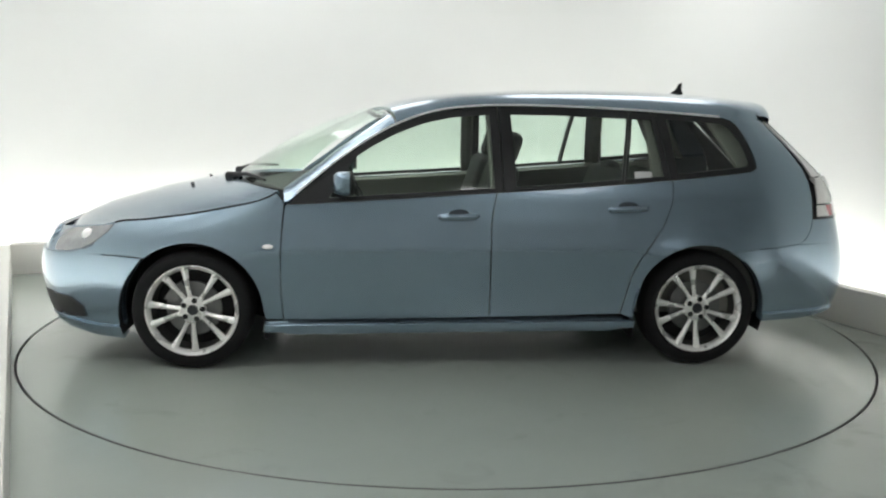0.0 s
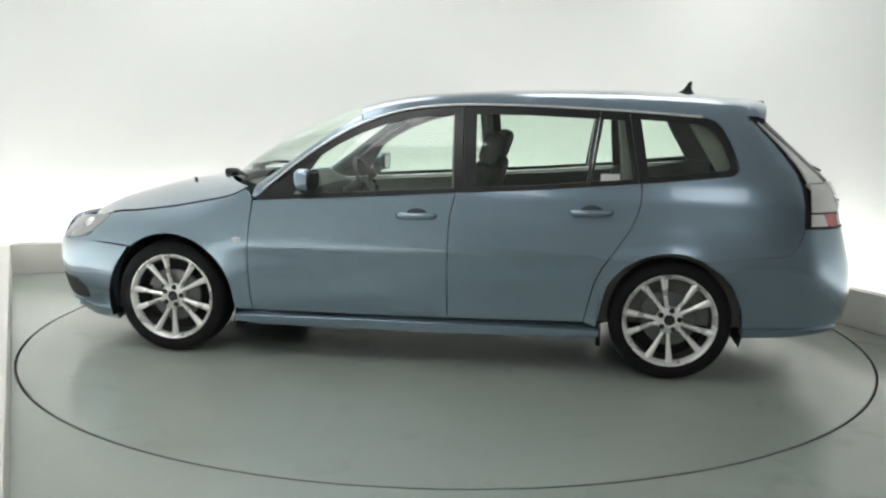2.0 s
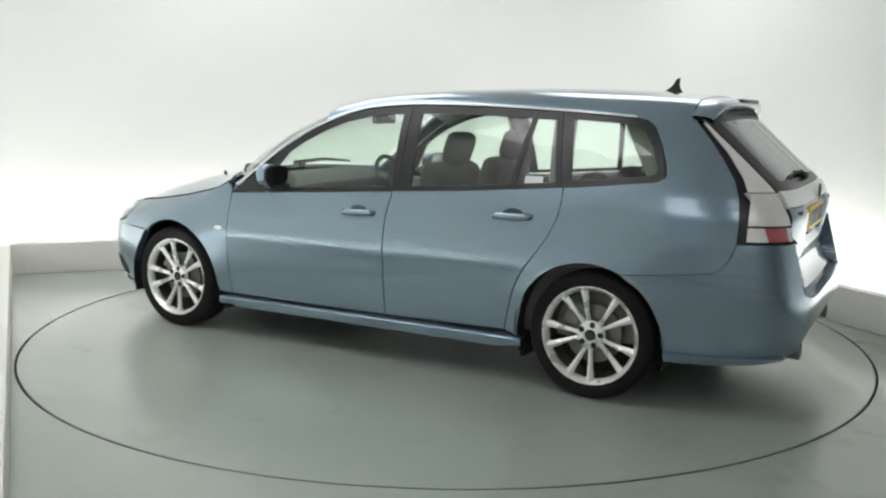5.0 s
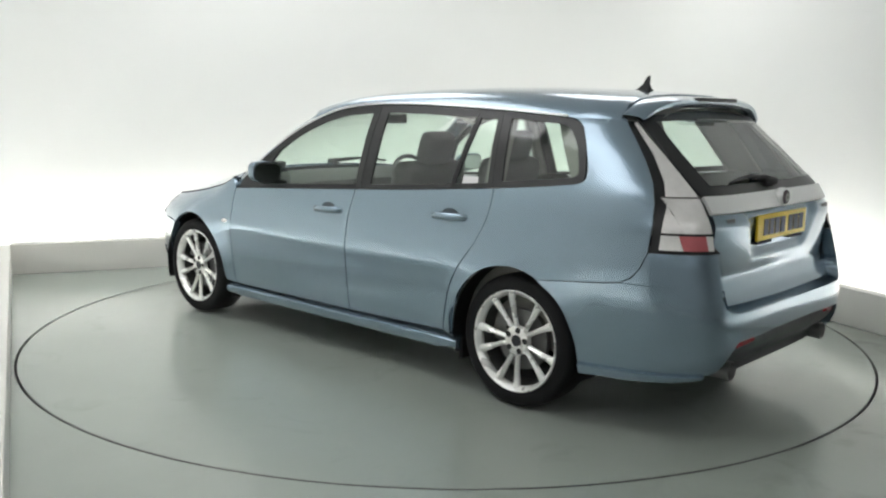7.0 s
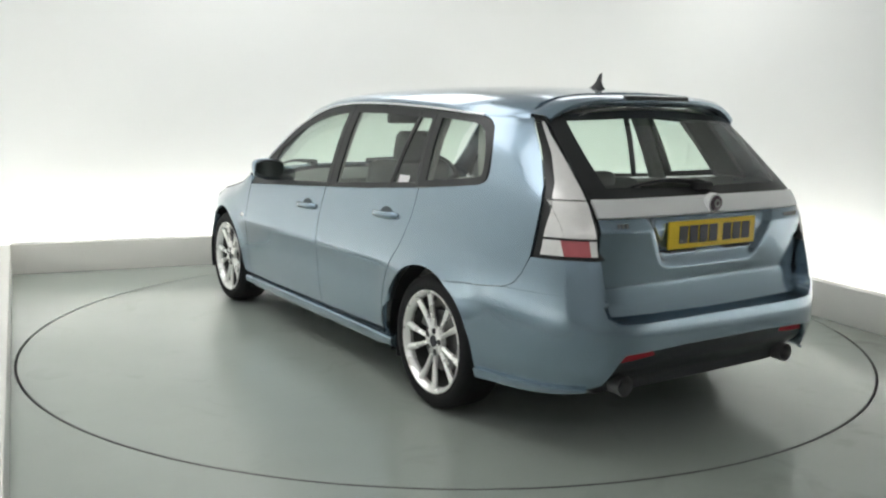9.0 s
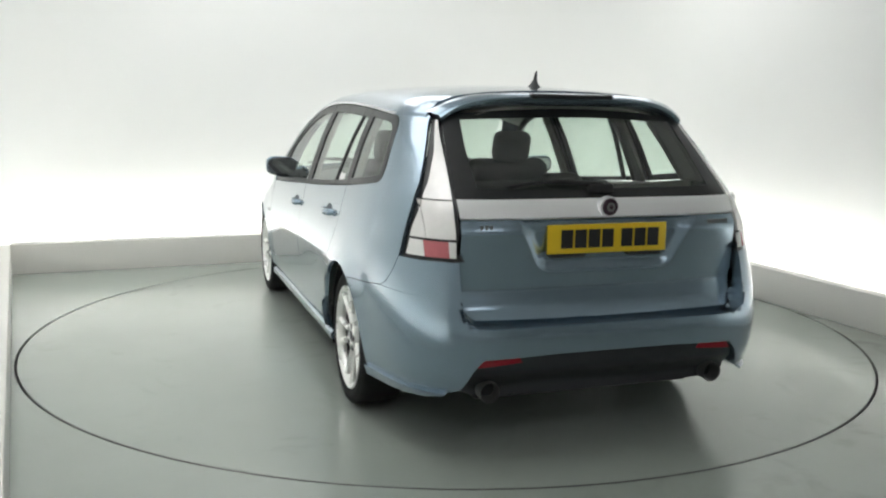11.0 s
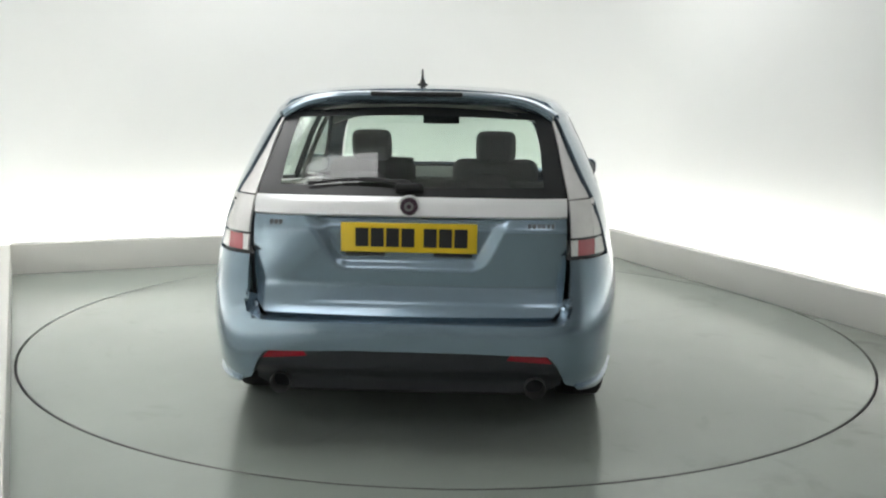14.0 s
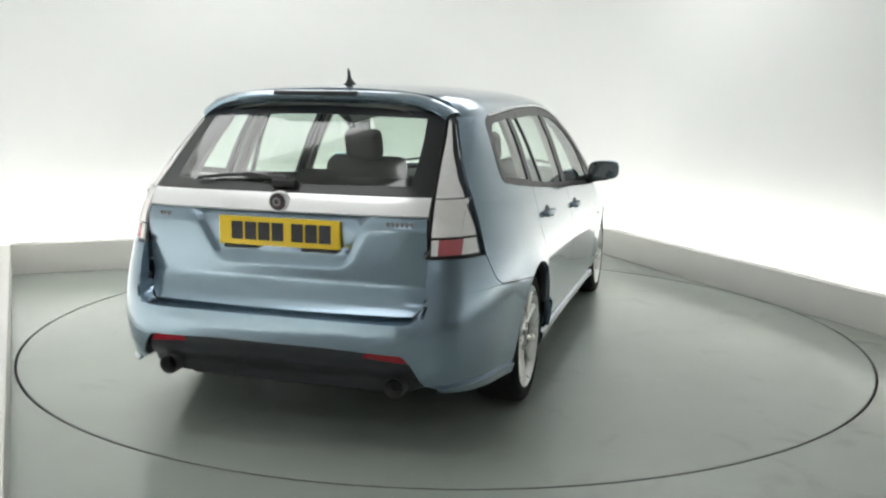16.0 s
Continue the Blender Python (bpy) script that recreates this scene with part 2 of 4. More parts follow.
def build_studio():
    build_floor()
    left = (LEFT_END - BL).normalized()
    back = (BR - BL).normalized()
    right = (RIGHT_END - BR).normalized()
    slab("plinth_back", BL, BR, PLINTH_T, 0.0, PLINTH_H, PLINTH, "low off-white plinth along the back of the studio", "plinth")
    slab("plinth_right", BR - right * 0.0, RIGHT_END, PLINTH_T, 0.0, PLINTH_H, PLINTH, "low off-white plinth along the studio side", "plinth")
    slab("plinth_left", LEFT_END, BL, PLINTH_T, 0.0, PLINTH_H, PLINTH, "low off-white plinth along the studio side", "plinth")
    # cyclorama: one tall sheet behind the plinths with rounded corners
    nb = Vector((-back.y, back.x))
    nr = Vector((-right.y, right.x))
    nl = Vector((left.y, -left.x))
    t = TROUGH
    cor_l = BL + nl * t + nb * t
    cor_r = BR + nr * t + nb * t
    rad = 0.9
    line = [LEFT_END + nl * t, cor_l + left * rad]
    for k in range(1, 9):
        a = k / 9
        p0, p1, p2 = cor_l + left * rad, cor_l, cor_l + back * rad
        line.append(p0 * (1 - a) ** 2 + p1 * 2 * a * (1 - a) + p2 * a * a)
    line += [cor_l + back * rad]
    for k in range(0, 10):
        a = k / 9
        p0, p1, p2 = cor_r - back * rad, cor_r, cor_r + right * rad
        line.append(p0 * (1 - a) ** 2 + p1 * 2 * a * (1 - a) + p2 * a * a)
    line.append(RIGHT_END + nr * t)
    bm = bmesh.new()
    top = 3.6
    rows = [[bm.verts.new((p.x, p.y, z)) for p in line] for z in (0.0, 0.3, 1.0, 2.0, top)]
    for r0, r1 in zip(rows, rows[1:]):
        for k in range(len(line) - 1):
            bm.faces.new((r0[k], r0[k + 1], r1[k + 1], r1[k]))
    # thickness outward
    bmesh.ops.recalc_face_normals(bm, faces=bm.faces[:])
    bmesh.ops.solidify(bm, geom=bm.faces[:], thickness=0.06)
    tagged(link_mesh("wall_cyclorama", bm, WALL), "white studio wall with rounded corners, lit from below", "wall", kind="structure")
    # strip lights lying in the trough behind the plinths
    for a, b, n in ((BL, BR, nb), (BR, RIGHT_END, nr), (LEFT_END, BL, nl)):
        d = (b - a).normalized()
        length = (b - a).length
        count = max(1, int(length / 1.25))
        for k in range(count):
            s0, s1 = length * k / count + 0.03, length * (k + 1) / count - 0.03
            p0, p1 = a + d * s0 + n * 0.2, a + d * s1 + n * 0.2
            bm = bmesh.new()
            tube(bm, [(p0.x, p0.y, 0.13), (p1.x, p1.y, 0.13)], 0.02, 8)
            lamp = tagged(link_mesh("strip_light", bm, TUBE), "white fluorescent strip light behind the low plinth", "strip light", "lights behind the plinth")
            bm = bmesh.new()
            ang = math.atan2(d.y, d.x)
            m = Matrix.Translation((p0.x, p0.y, 0)) @ Matrix.Rotation(ang, 4, "Z")
            box(bm, (0, -0.04, 0.0), (s1 - s0, 0.04, 0.1), 0.004, m)
            part("holder", bm, PLINTH, lamp)
    # ceiling, and unseen outer walls added to close the room and bounce light
    bm = bmesh.new()
    box(bm, (-9, -10, 3.6), (9, 9, 3.7))
    tagged(link_mesh("ceiling", bm, CEIL), "pale studio ceiling", "ceiling", kind="structure")
    for name, a, b in (("wall_front", Vector((-8, -9)), Vector((8, -9))), ("wall_east", Vector((8, -9)), Vector((8, 8))), ("wall_north", Vector((8, 8)), Vector((-8, 8))), ("wall_west", Vector((-8, 8)), Vector((-8, -9)))):
        slab(name, a, b, -0.1, 0.0, 3.6, REAR_ROOM, "plain pale wall out of view, added to bounce light", "wall", bevel=0)
    # large soft ceiling panels, out of view, sized and placed as added fill light
    for cx, cy, h in ((-1.3, 1.75, 0.90), (1.5, 1.6, 0.98), (-2.1, -0.55, 0.96), (-1.35, -2.7, 0.8), (-1.6, -6.5, 0.96), (2.0, -6.5, 0.96)):
        bm = bmesh.new()
        box(bm, (cx - h, cy - h, 3.52), (cx + h, cy + h, 3.55))
        panel = tagged(link_mesh("ceiling_panel", bm, PANEL), "square white soft ceiling light out of view, placed as fill", "ceiling light", "ceiling lights")
        bm = bmesh.new()
        o = h + 0.04
        for lo, hi in (((cx - o, cy - o), (cx + o, cy - h)), ((cx - o, cy + h), (cx + o, cy + o)), ((cx - o, cy - h), (cx - h, cy + h)), ((cx + h, cy - h), (cx + o, cy + h))):
            box(bm, (*lo, 3.5), (*hi, 3.6))
        part("frame", bm, CHROME, panel)


build_studio()
turntable = build_turntable()

# ---------------------------------------------------------------- the car's surface
# x forward, y to the car's left, z up, origin on the ground between the axles
ZW = [0.10, 0.15, 0.20, 0.26, 0.32, 0.45, 0.58, 0.66, 0.75, 0.85, 0.92, 1.00, 1.05, 1.20, 1.33, 1.42]
YW = [0.78, 0.81, 0.832, 0.845, 0.860, 0.874, 0.882, 0.880, 0.871, 0.850, 0.838, 0.814, 0.796, 0.740, 0.676, 0.625]
ZR = [0.10, 0.16, 0.21, 0.26, 0.33, 0.40, 0.50, 0.535, 0.56, 0.60, 0.67, 0.80, 0.90, 1.00, 1.05, 1.10, 1.20, 1.30, 1.36, 1.42]
XR = [-2.04, -2.10, -2.17, -2.225, -2.262, -2.28, -2.282, -2.268, -2.222, -2.188, -2.168, -2.188, -2.203, -2.155, -2.105, -2.05, -1.945, -1.84, -1.78, -1.72]
ZF = [0.10, 0.16, 0.22, 0.30, 0.45, 0.55, 0.62, 0.70, 0.78, 0.84, 1.5]
XF = [2.08, 2.14, 2.18, 2.21, 2.24, 2.235, 2.21, 2.15, 2.06, 2.02, 2.02]


def eased(zs, vs, soft):
    """The table as a fine curve without kinks."""
    z = np.arange(zs[0] - 0.2, zs[-1] + 0.2, 0.002)
    v = np.interp(z, zs, vs)
    k = np.exp(-0.5 * (np.arange(-60, 61) * 0.002 / soft) ** 2)
    pad = np.r_[np.full(60, v[0]), v, np.full(60, v[-1])]
    return z, np.convolve(pad, k / k.sum(), "valid")


ZC, XC = zip(*[(z, x) for z, x in zip(ZR, XR) if z < 0.52 or z > 0.85] + [(0.56, -2.274), (0.62, -2.262), (0.72, -2.238), (0.80, -2.218)])
ZC, XC = zip(*sorted(zip(ZC, XC)))
ZC, XC = eased(ZC, XC, 0.02)
ZW, YW = eased(ZW, YW, 0.025)
ZR, XR = eased(ZR, XR, 0.008)
ZF, XF = eased(ZF, XF, 0.02)


def ends(length, a, b):
    th = np.linspace(0, math.pi / 2, 4000)
    c, s = np.cos(th) ** (2 / a), np.sin(th) ** (2 / b)
    arc = np.r_[0, np.cumsum(np.hypot(np.diff(c) * length, np.diff(s) * 0.8))]
    return dict(len=length, c=c, s=s, arc=arc)


REAR, FRONT = ends(1.0, 2.7, 7.0), ends(1.2, 2.2, 4.5)
CROWN_X, CROWN_Z = eased([0.70, 0.84, 0.97, 1.12, 1.47, 1.76, 2.0, 2.2], [1.25, 1.10, 0.96, 0.875, 0.80, 0.755, 0.69, 0.66], 0.05)
SHUT = [(0.86, 0.93), (0.886, 0.927), (0.945, 0.892), (1.02, 0.866), (1.167, 0.835), (1.313, 0.806), (1.552, 0.771), (1.694, 0.757), (1.745, 0.744), (2.0, 0.68)]


def tail_length(z):
    """How far forward the tail's rounding reaches."""
    return float(np.interp(z, [0.95, 1.30], [1.0, 0.66]))


def width(z):
    return float(np.interp(z, ZW, YW))


def flare(x, z):
    """How far wheel arch lips and the waist crease stand out."""
    w = 0.0
    for cx in (1.3375, -1.3275):
        r = math.hypot(x - cx, z - 0.30)
        if r < 0.50 and z > 0.10:
            w += 0.014 * min(1.0, max(0.0, 1 - (r - 0.362) / 0.138)) ** 1.6
    fade = min(1.0, max(0.0, (x + 1.75) / 0.5)) * min(1.0, max(0.0, (1.3 - x) / 0.4))
    return w + 0.007 * fade * math.exp(-((z - 0.63) / 0.045) ** 2)


def side(x, z, sgn=1, inset=0.0):
    """The point of the car's side at x and z."""
    w = width(z)
    d = (x - float(np.interp(z, ZC, XC))) / tail_length(z)
    if d < 1:
        w *= float(np.interp(1 - d, REAR["c"][::-1], REAR["s"][::-1]))
    d = float(np.interp(z, ZF, XF)) - x
    if d < FRONT["len"]:
        w *= float(np.interp(FRONT["len"] - d, FRONT["c"][::-1] * FRONT["len"], FRONT["s"][::-1]))
    if x > 0.85:
        top = float(np.interp(x, CROWN_X, CROWN_Z))
        k = min(1.2, max(0.0, (z - top + 0.13) / 0.13))
        w -= 0.055 * k * k
    w += flare(x, z)
    return (x, sgn * (w - inset), z)


def beyond_gate(y, z):
    """How far a point of the tail lies outside the tailgate's rounded outline."""
    a, b = y - 0.556, 0.606 - z
    return math.hypot(max(a, 0.0), max(b, 0.0)) + min(max(a, b), 0.0) - 0.05


def end_point(e, s, z, fwd, inset=0.0):
    """The point of the nose or tail at arc length s (signed) and z."""
    a = min(abs(s), e["arc"][-1])
    c, sn = float(np.interp(a, e["arc"], e["c"])), float(np.interp(a, e["arc"], e["s"]))
    if fwd:
        x = float(np.interp(z, ZF, XF)) - e["len"] * (1 - c)
    else:
        k = min(1.0, max(0.0, (beyond_gate(width(z) * sn, z) - 0.002) / 0.004))
        tip = (1 - k) * float(np.interp(z, ZR, XR)) + k * float(np.interp(z, ZC, XC))
        x = tip + tail_length(z) * (1 - c)
    y = math.copysign(width(z) * sn + flare(x, z) * min(1.0, max(0.0, (sn - 0.8) / 0.12)), s)
    return x, y, z


def s_at_y(e, y, z):
    return math.copysign(float(np.interp(abs(y) / width(z), e["s"], e["arc"])), y)


def s_at_x(e, x, z, fwd):
    d = (float(np.interp(z, ZF, XF)) - x) / e["len"] if fwd else (x - float(np.interp(z, ZC, XC))) / tail_length(z)
    return float(np.interp(-(1 - d), -e["c"], e["arc"]))


def side_panel(bottom, top, left=None, right=None, nu=24, nv=14, depth=0.018, inset=0.0, curve=True, bm=None):
    g = coons(bottom, top, left, right, nu, nv, curve)
    bm = bm or bmesh.new()
    sheet(bm, [[side(x, z, 1, inset) for x, z in row] for row in g], depth)
    return bm


def tail_panel(bottom, top, left=None, right=None, nu=24, nv=12, depth=0.018, inset=0.0, curve=True, push=None, bm=None, turn=None):
    """A panel of the tail. Edge points are (s, z)."""
    g = coons(bottom, top, left, right, nu, nv, curve)
    rows = []
    for row in g:
        r = []
        for s, z in row:
            x, y, z = end_point(REAR, s, z, False)
            if inset:
                a, b = Vector(end_point(REAR, s - 0.01, z, False)), Vector(end_point(REAR, s + 0.01, z, False))
                c, d = Vector(end_point(REAR, s, z - 0.01, False)), Vector(end_point(REAR, s, z + 0.01, False))
                nrm = (b - a).cross(d - c).normalized()
                nrm *= 1 if nrm.x * -1 + nrm.y * y * 2 > 0 else -1
                x, y, z = Vector((x, y, z)) - nrm * inset
            if push:
                x += push(y, z)
            r.append((x, y, z))
        rows.append(r)
    bm = bm or bmesh.new()
    sheet(bm, rows, depth, turn=turn)
    return bm


def arc_pts(cx, cz, r, a0, a1, n):
    return [(cx + r * math.cos(radians(a0 + (a1 - a0) * k / (n - 1))), cz + r * math.sin(radians(a0 + (a1 - a0) * k / (n - 1)))) for k in range(n)]


def both(name, bm, mat, parents, label=""):
    """The part on both sides of the car; parents: one for each side."""
    b2 = mirrored(bm)
    return part(name, bm, mat, parents[0], label), part(name, b2, mat, parents[1], label)


BELT = [(0.84, 0.856), (0.29, 0.892), (-0.25, 0.925), (-0.62, 0.95), (-1.24, 1.0), (-1.68, 1.045)]
DTOP = [(0.84, 0.868), (0.77, 0.93), (0.59, 1.08), (0.41, 1.20), (0.29, 1.262), (0.15, 1.315), (0.0, 1.348), (-0.24, 1.367), (-0.60, 1.366), (-1.06, 1.348), (-1.46, 1.322)]


def belt(x):
    return float(np.interp(-x, [-p[0] for p in BELT], [p[1] for p in BELT]))


def dtop(x):
    return float(np.interp(-x, [-p[0] for p in DTOP], [p[1] for p in DTOP]))


G = 0.003


def build_car():
    car = new("estate_car")
    tagged(car, "pale blue metallic five-door estate car on the turntable", "car")
    A = (car, car)
    # front wings
    fa = arc_pts(1.3375, 0.30, 0.366, 51, 172, 24)
    bot = [(1.85, 0.595), (1.72, 0.593), (1.62, 0.590)] + fa + [(0.965, 0.27), (0.872 + G, 0.262)]
    top = [(1.74, 0.744), (1.694, 0.755), (1.552, 0.769), (1.313, 0.804), (1.167, 0.833), (1.02, 0.864), (0.945, 0.890), (0.90, 0.917), (0.862 + G, 0.868)]
    both("front_wing", side_panel(bot, top, [(1.85, 0.595), (1.835, 0.65), (1.77, 0.70), (1.745, 0.733), (1.74, 0.744)], [(0.872 + G, 0.262), (0.885 + G, 0.5), (0.876 + G, 0.7), (0.862 + G, 0.868)], 44, 18, curve=False), PAINT, A)
    # black strip added along the shut line as the gap's shade
    bm = bmesh.new()
    tube(bm, [side(x, z + 0.003, 1, 0.010) for x, z in smooth_line([(1.74, 0.744), (1.694, 0.755), (1.552, 0.769), (1.313, 0.804), (1.167, 0.833), (1.02, 0.864), (0.945, 0.890), (0.90, 0.917)], 50)], 0.007, 6)
    both("bonnet_seal", bm, RUBBER, A, "dark strip standing in for the shade in the bonnet gap")
    # doors
    f_edge = [(0.872 - G, 0.262), (0.885 - G, 0.5), (0.876 - G, 0.7), (0.860 - G, 0.856)]
    b_f = [(-0.200 + G, 0.27), (-0.200 + G, 0.6), (-0.203 + G, 0.78), (-0.230 + G, 0.924)]
    fd = side_panel([f_edge[0], (0.3, 0.265), b_f[0]], [f_edge[-1], (0.29, 0.890), b_f[-1]], f_edge, b_f, 30, 22)
    doors_f = both("front_door", fd, PAINT, A)
    b_r = [(x - 2 * G, z) for x, z in b_f]
    r_edge = [(-0.900, 0.286), (-0.925, 0.40), (-0.955, 0.51), (-0.995, 0.588), (-1.06, 0.68), (-1.115, 0.765), (-1.155, 0.86), (-1.168, 0.94), (-1.166, 0.994)]
    rd = side_panel([b_r[0], (-0.6, 0.278), r_edge[0]], [b_r[-1], (-0.62, 0.949), r_edge[-1]], b_r, r_edge, 30, 22)
    doors_r = both("rear_door", rd, PAINT, A)
    # rear quarters
    ra = arc_pts(-1.3275, 0.30, 0.362, -6, 117, 26)
    q_edge = [(x - 2 * G, z) for x, z in r_edge]
    bot = [q_edge[0]] + ra + [(-1.60, 0.634), (-1.73, 0.643), (-1.87, 0.660), (-1.915, 0.682), (-1.948, 0.73), (-1.966, 0.79)]
    lamp_edge = [(-1.966, 0.79), (-1.966, 0.90), (-1.954, 0.99), (-1.927, 1.06)]
    top = [q_edge[-1], (-1.45, 1.022), (-1.607, 1.042), (-1.80, 1.053), (-1.927, 1.06)]
    bm = side_panel(bot, top, q_edge, lamp_edge, 64, 24, curve=False)
    dl = [(-1.607, 1.042), (-1.640, 1.057), (-1.645, 1.075), (-1.637, 1.115), (-1.606, 1.195), (-1.560, 1.283), (-1.525, 1.312), (-1.475, 1.328)]
    dr = [(-1.927, 1.06), (-1.862, 1.153), (-1.80, 1.228), (-1.733, 1.30), (-1.712, 1.328)]
    side_panel([dl[0], (-1.80, 1.053), dr[0]], [dl[-1], dr[-1]], dl, dr, 14, 26, bm=bm, curve=False)
    quarters = both("rear_quarter", bm, PAINT, A)
    # sills
    bm = bmesh.new()
    rows = []
    for z, o in ((0.170, -0.03), (0.178, 0.0), (0.20, 0.012), (0.228, 0.012), (0.244, -0.006), (0.251, -0.035)):
        rows.append([(x, 0.836 + o + 0.008 * (abs(x) > 0.85), z + 0.012 * (0.97 - x) / 1.95 + (0.012 if z < 0.2 and abs(x) > 0.9 else 0)) for x in np.linspace(0.972, -0.985, 30)])
    sheet(bm, rows, 0.03)
    both("side_skirt", bm, PAINT, A)
    # tail: bumper
    yl = lambda y, z: s_at_y(REAR, y, z)
    xl = lambda x, z: s_at_x(REAR, x, z, False)
    def both_ways(pts):
        """An edge of the tail from one side to the other, from its half on the left."""
        return [(-q, z) for q, z in pts] + [(q, z) for q, z in pts[::-1] if abs(q) > 1e-6]
    low = [(xl(-1.688, 0.250), 0.250), (xl(-1.90, 0.254), 0.254), (xl(-2.06, 0.268), 0.268), (yl(0.66, 0.285), 0.285), (yl(0.612, 0.305), 0.305), (yl(0.578, 0.385), 0.385), (yl(0.545, 0.428), 0.428), (yl(0.24, 0.437), 0.437), (0, 0.437)]
    high = [(xl(-1.489, 0.620), 0.620), (xl(-1.60, 0.631), 0.631), (xl(-1.73, 0.640), 0.640), (xl(-1.87, 0.657), 0.657), (yl(0.70, 0.655), 0.655), (yl(0.618, 0.655), 0.655), (yl(0.617, 0.61), 0.61), (yl(0.603, 0.562), 0.562), (yl(0.57, 0.547), 0.547), (yl(0.48, 0.545), 0.545), (0, 0.545)]
    arch = [(xl(-1.688, 0.250), 0.250), (xl(-1.689, 0.31), 0.31), (xl(-1.675, 0.40), 0.40), (xl(-1.629, 0.50), 0.50), (xl(-1.578, 0.56), 0.56), (xl(-1.489, 0.620), 0.620)]
    def forward(p, n):
        """Edges round the tailgate run forward, the others into the car."""
        return np.array([1.0, 0.0, 0.0]) if abs(p[1]) < 0.66 else -n * 0.5
    bm = tail_panel(both_ways(low), both_ways(high), [(-q, z) for q, z in arch], arch, 140, 22, 0.085, curve=False, turn=forward)
    for sg in (1, -1):
        tail_panel([(sg * xl(-1.872, 0.659), 0.659), (sg * yl(0.70, 0.655), 0.655), (sg * yl(0.618, 0.655), 0.655)], [(sg * xl(-1.970, 0.788), 0.788), (sg * yl(0.70, 0.788), 0.788), (sg * yl(0.618, 0.788), 0.788)],
                   [(sg * xl(-1.872, 0.659), 0.659), (sg * xl(-1.918, 0.680), 0.680), (sg * xl(-1.951, 0.73), 0.73), (sg * xl(-1.970, 0.788), 0.788)], [(sg * yl(0.618, 0.655), 0.655), (sg * yl(0.618, 0.788), 0.788)], 40, 14, 0.06, curve=False, bm=bm, turn=forward)
    bumper = part("rear_bumper", bm, PAINT, car)
    bm = tail_panel([(xl(-1.690, 0.244), 0.244), (xl(-1.90, 0.248), 0.248), (xl(-2.06, 0.262), 0.262), (yl(0.66, 0.281), 0.281)], [(xl(-1.690, 0.283), 0.283), (xl(-1.90, 0.284), 0.284), (xl(-2.06, 0.288), 0.288), (yl(0.66, 0.291), 0.291)], None, None, 40, 5, 0.035, inset=-0.014, curve=False)
    both("bumper_lip", bm, PAINT, (bumper, bumper))
    # dark lower insert with reflectors and tailpipes
    bm = tail_panel(both_ways([(yl(0.612, 0.27), 0.27), (yl(0.54, 0.245), 0.245), (yl(0.4, 0.24), 0.24), (0, 0.238)]), both_ways([(yl(0.535, 0.43), 0.43), (yl(0.3, 0.437), 0.437), (0, 0.437)]),
                    [(-q, z) for q, z in ((yl(0.612, 0.27), 0.27), (yl(0.61, 0.31), 0.31), (yl(0.573, 0.385), 0.385), (yl(0.535, 0.43), 0.43))], [(yl(0.612, 0.27), 0.27), (yl(0.61, 0.31), 0.31), (yl(0.573, 0.385), 0.385), (yl(0.535, 0.43), 0.43)],
                    60, 14, 0.04, inset=0.02, push=lambda y, z: 0.045 * math.exp(-((z - 0.30) / 0.045) ** 2), curve=False)
    valance = part("rear_valance", bm, GREY_PLASTIC, car, "dark grey plastic lower bumper insert")
    bm = tail_panel([(yl(0.562, 0.392), 0.392), (yl(0.385, 0.408), 0.408)], [(yl(0.535, 0.424), 0.424), (yl(0.40, 0.428), 0.428)], None, None, 10, 5, 0.03, inset=0.014)
    both("reflector", bm, RED, (valance, valance), "narrow red reflector")
    bm = bmesh.new()
    prof = [(0.030, -0.12), (0.036, -0.10), (0.040, 0.06), (0.042, 0.10), (0.040, 0.106), (0.037, 0.10), (0.034, 0.0), (0.0005, -0.02)]
    lathe(bm, [(r, -o) for r, o in prof], 24, "x")
    bmesh.ops.translate(bm, vec=(-2.118, 0.498, 0.286), verts=bm.verts[:])
    both("tailpipe", bm, STEEL, A, "round dark steel tailpipe")
    # tailgate
    def recess(y, z):
        wd = 0.30 + 0.10 * max(0.0, z - 0.74) / 0.2 - 0.02
        a = min(1.0, max(0.0, (wd + 0.015 - abs(y)) / 0.06))
        b = min(1.0, max(0.0, (z - 0.728) / 0.055))
        k = max(0.0, 1 - math.hypot(1 - a, 1 - b))
        return 0.026 * k * k * (3 - 2 * k)
    bm = tail_panel([(-yl(0.560, 0.568), 0.568), (0, 0.562), (yl(0.560, 0.568), 0.568)], [(-yl(0.602, 0.942), 0.942), (0, 0.942), (yl(0.602, 0.942), 0.942)],
                    [(-yl(0.560, 0.568), 0.568), (-yl(0.594, 0.602), 0.602), (-yl(0.602, 0.66), 0.66), (-yl(0.602, 0.942), 0.942)], [(yl(0.560, 0.568), 0.568), (yl(0.594, 0.602), 0.602), (yl(0.602, 0.66), 0.66), (yl(0.602, 0.942), 0.942)], 80, 44, 0.03, push=recess)
    gate = part("tailgate", bm, PAINT, car)
    bm = tail_panel([(-yl(0.602, 0.946), 0.946), (0, 0.946), (yl(0.602, 0.946), 0.946)], [(-yl(0.602, 1.012), 1.012), (0, 1.012), (yl(0.602, 1.012), 1.012)], None, None, 40, 6, 0.02, inset=-0.008)
    part("trim_strip", bm, CHROME, gate, "bright brushed metal strip across the tailgate")
    gl_l = [(0.602, 1.016), (0.600, 1.06), (0.585, 1.15), (0.566, 1.25), (0.552, 1.335)]
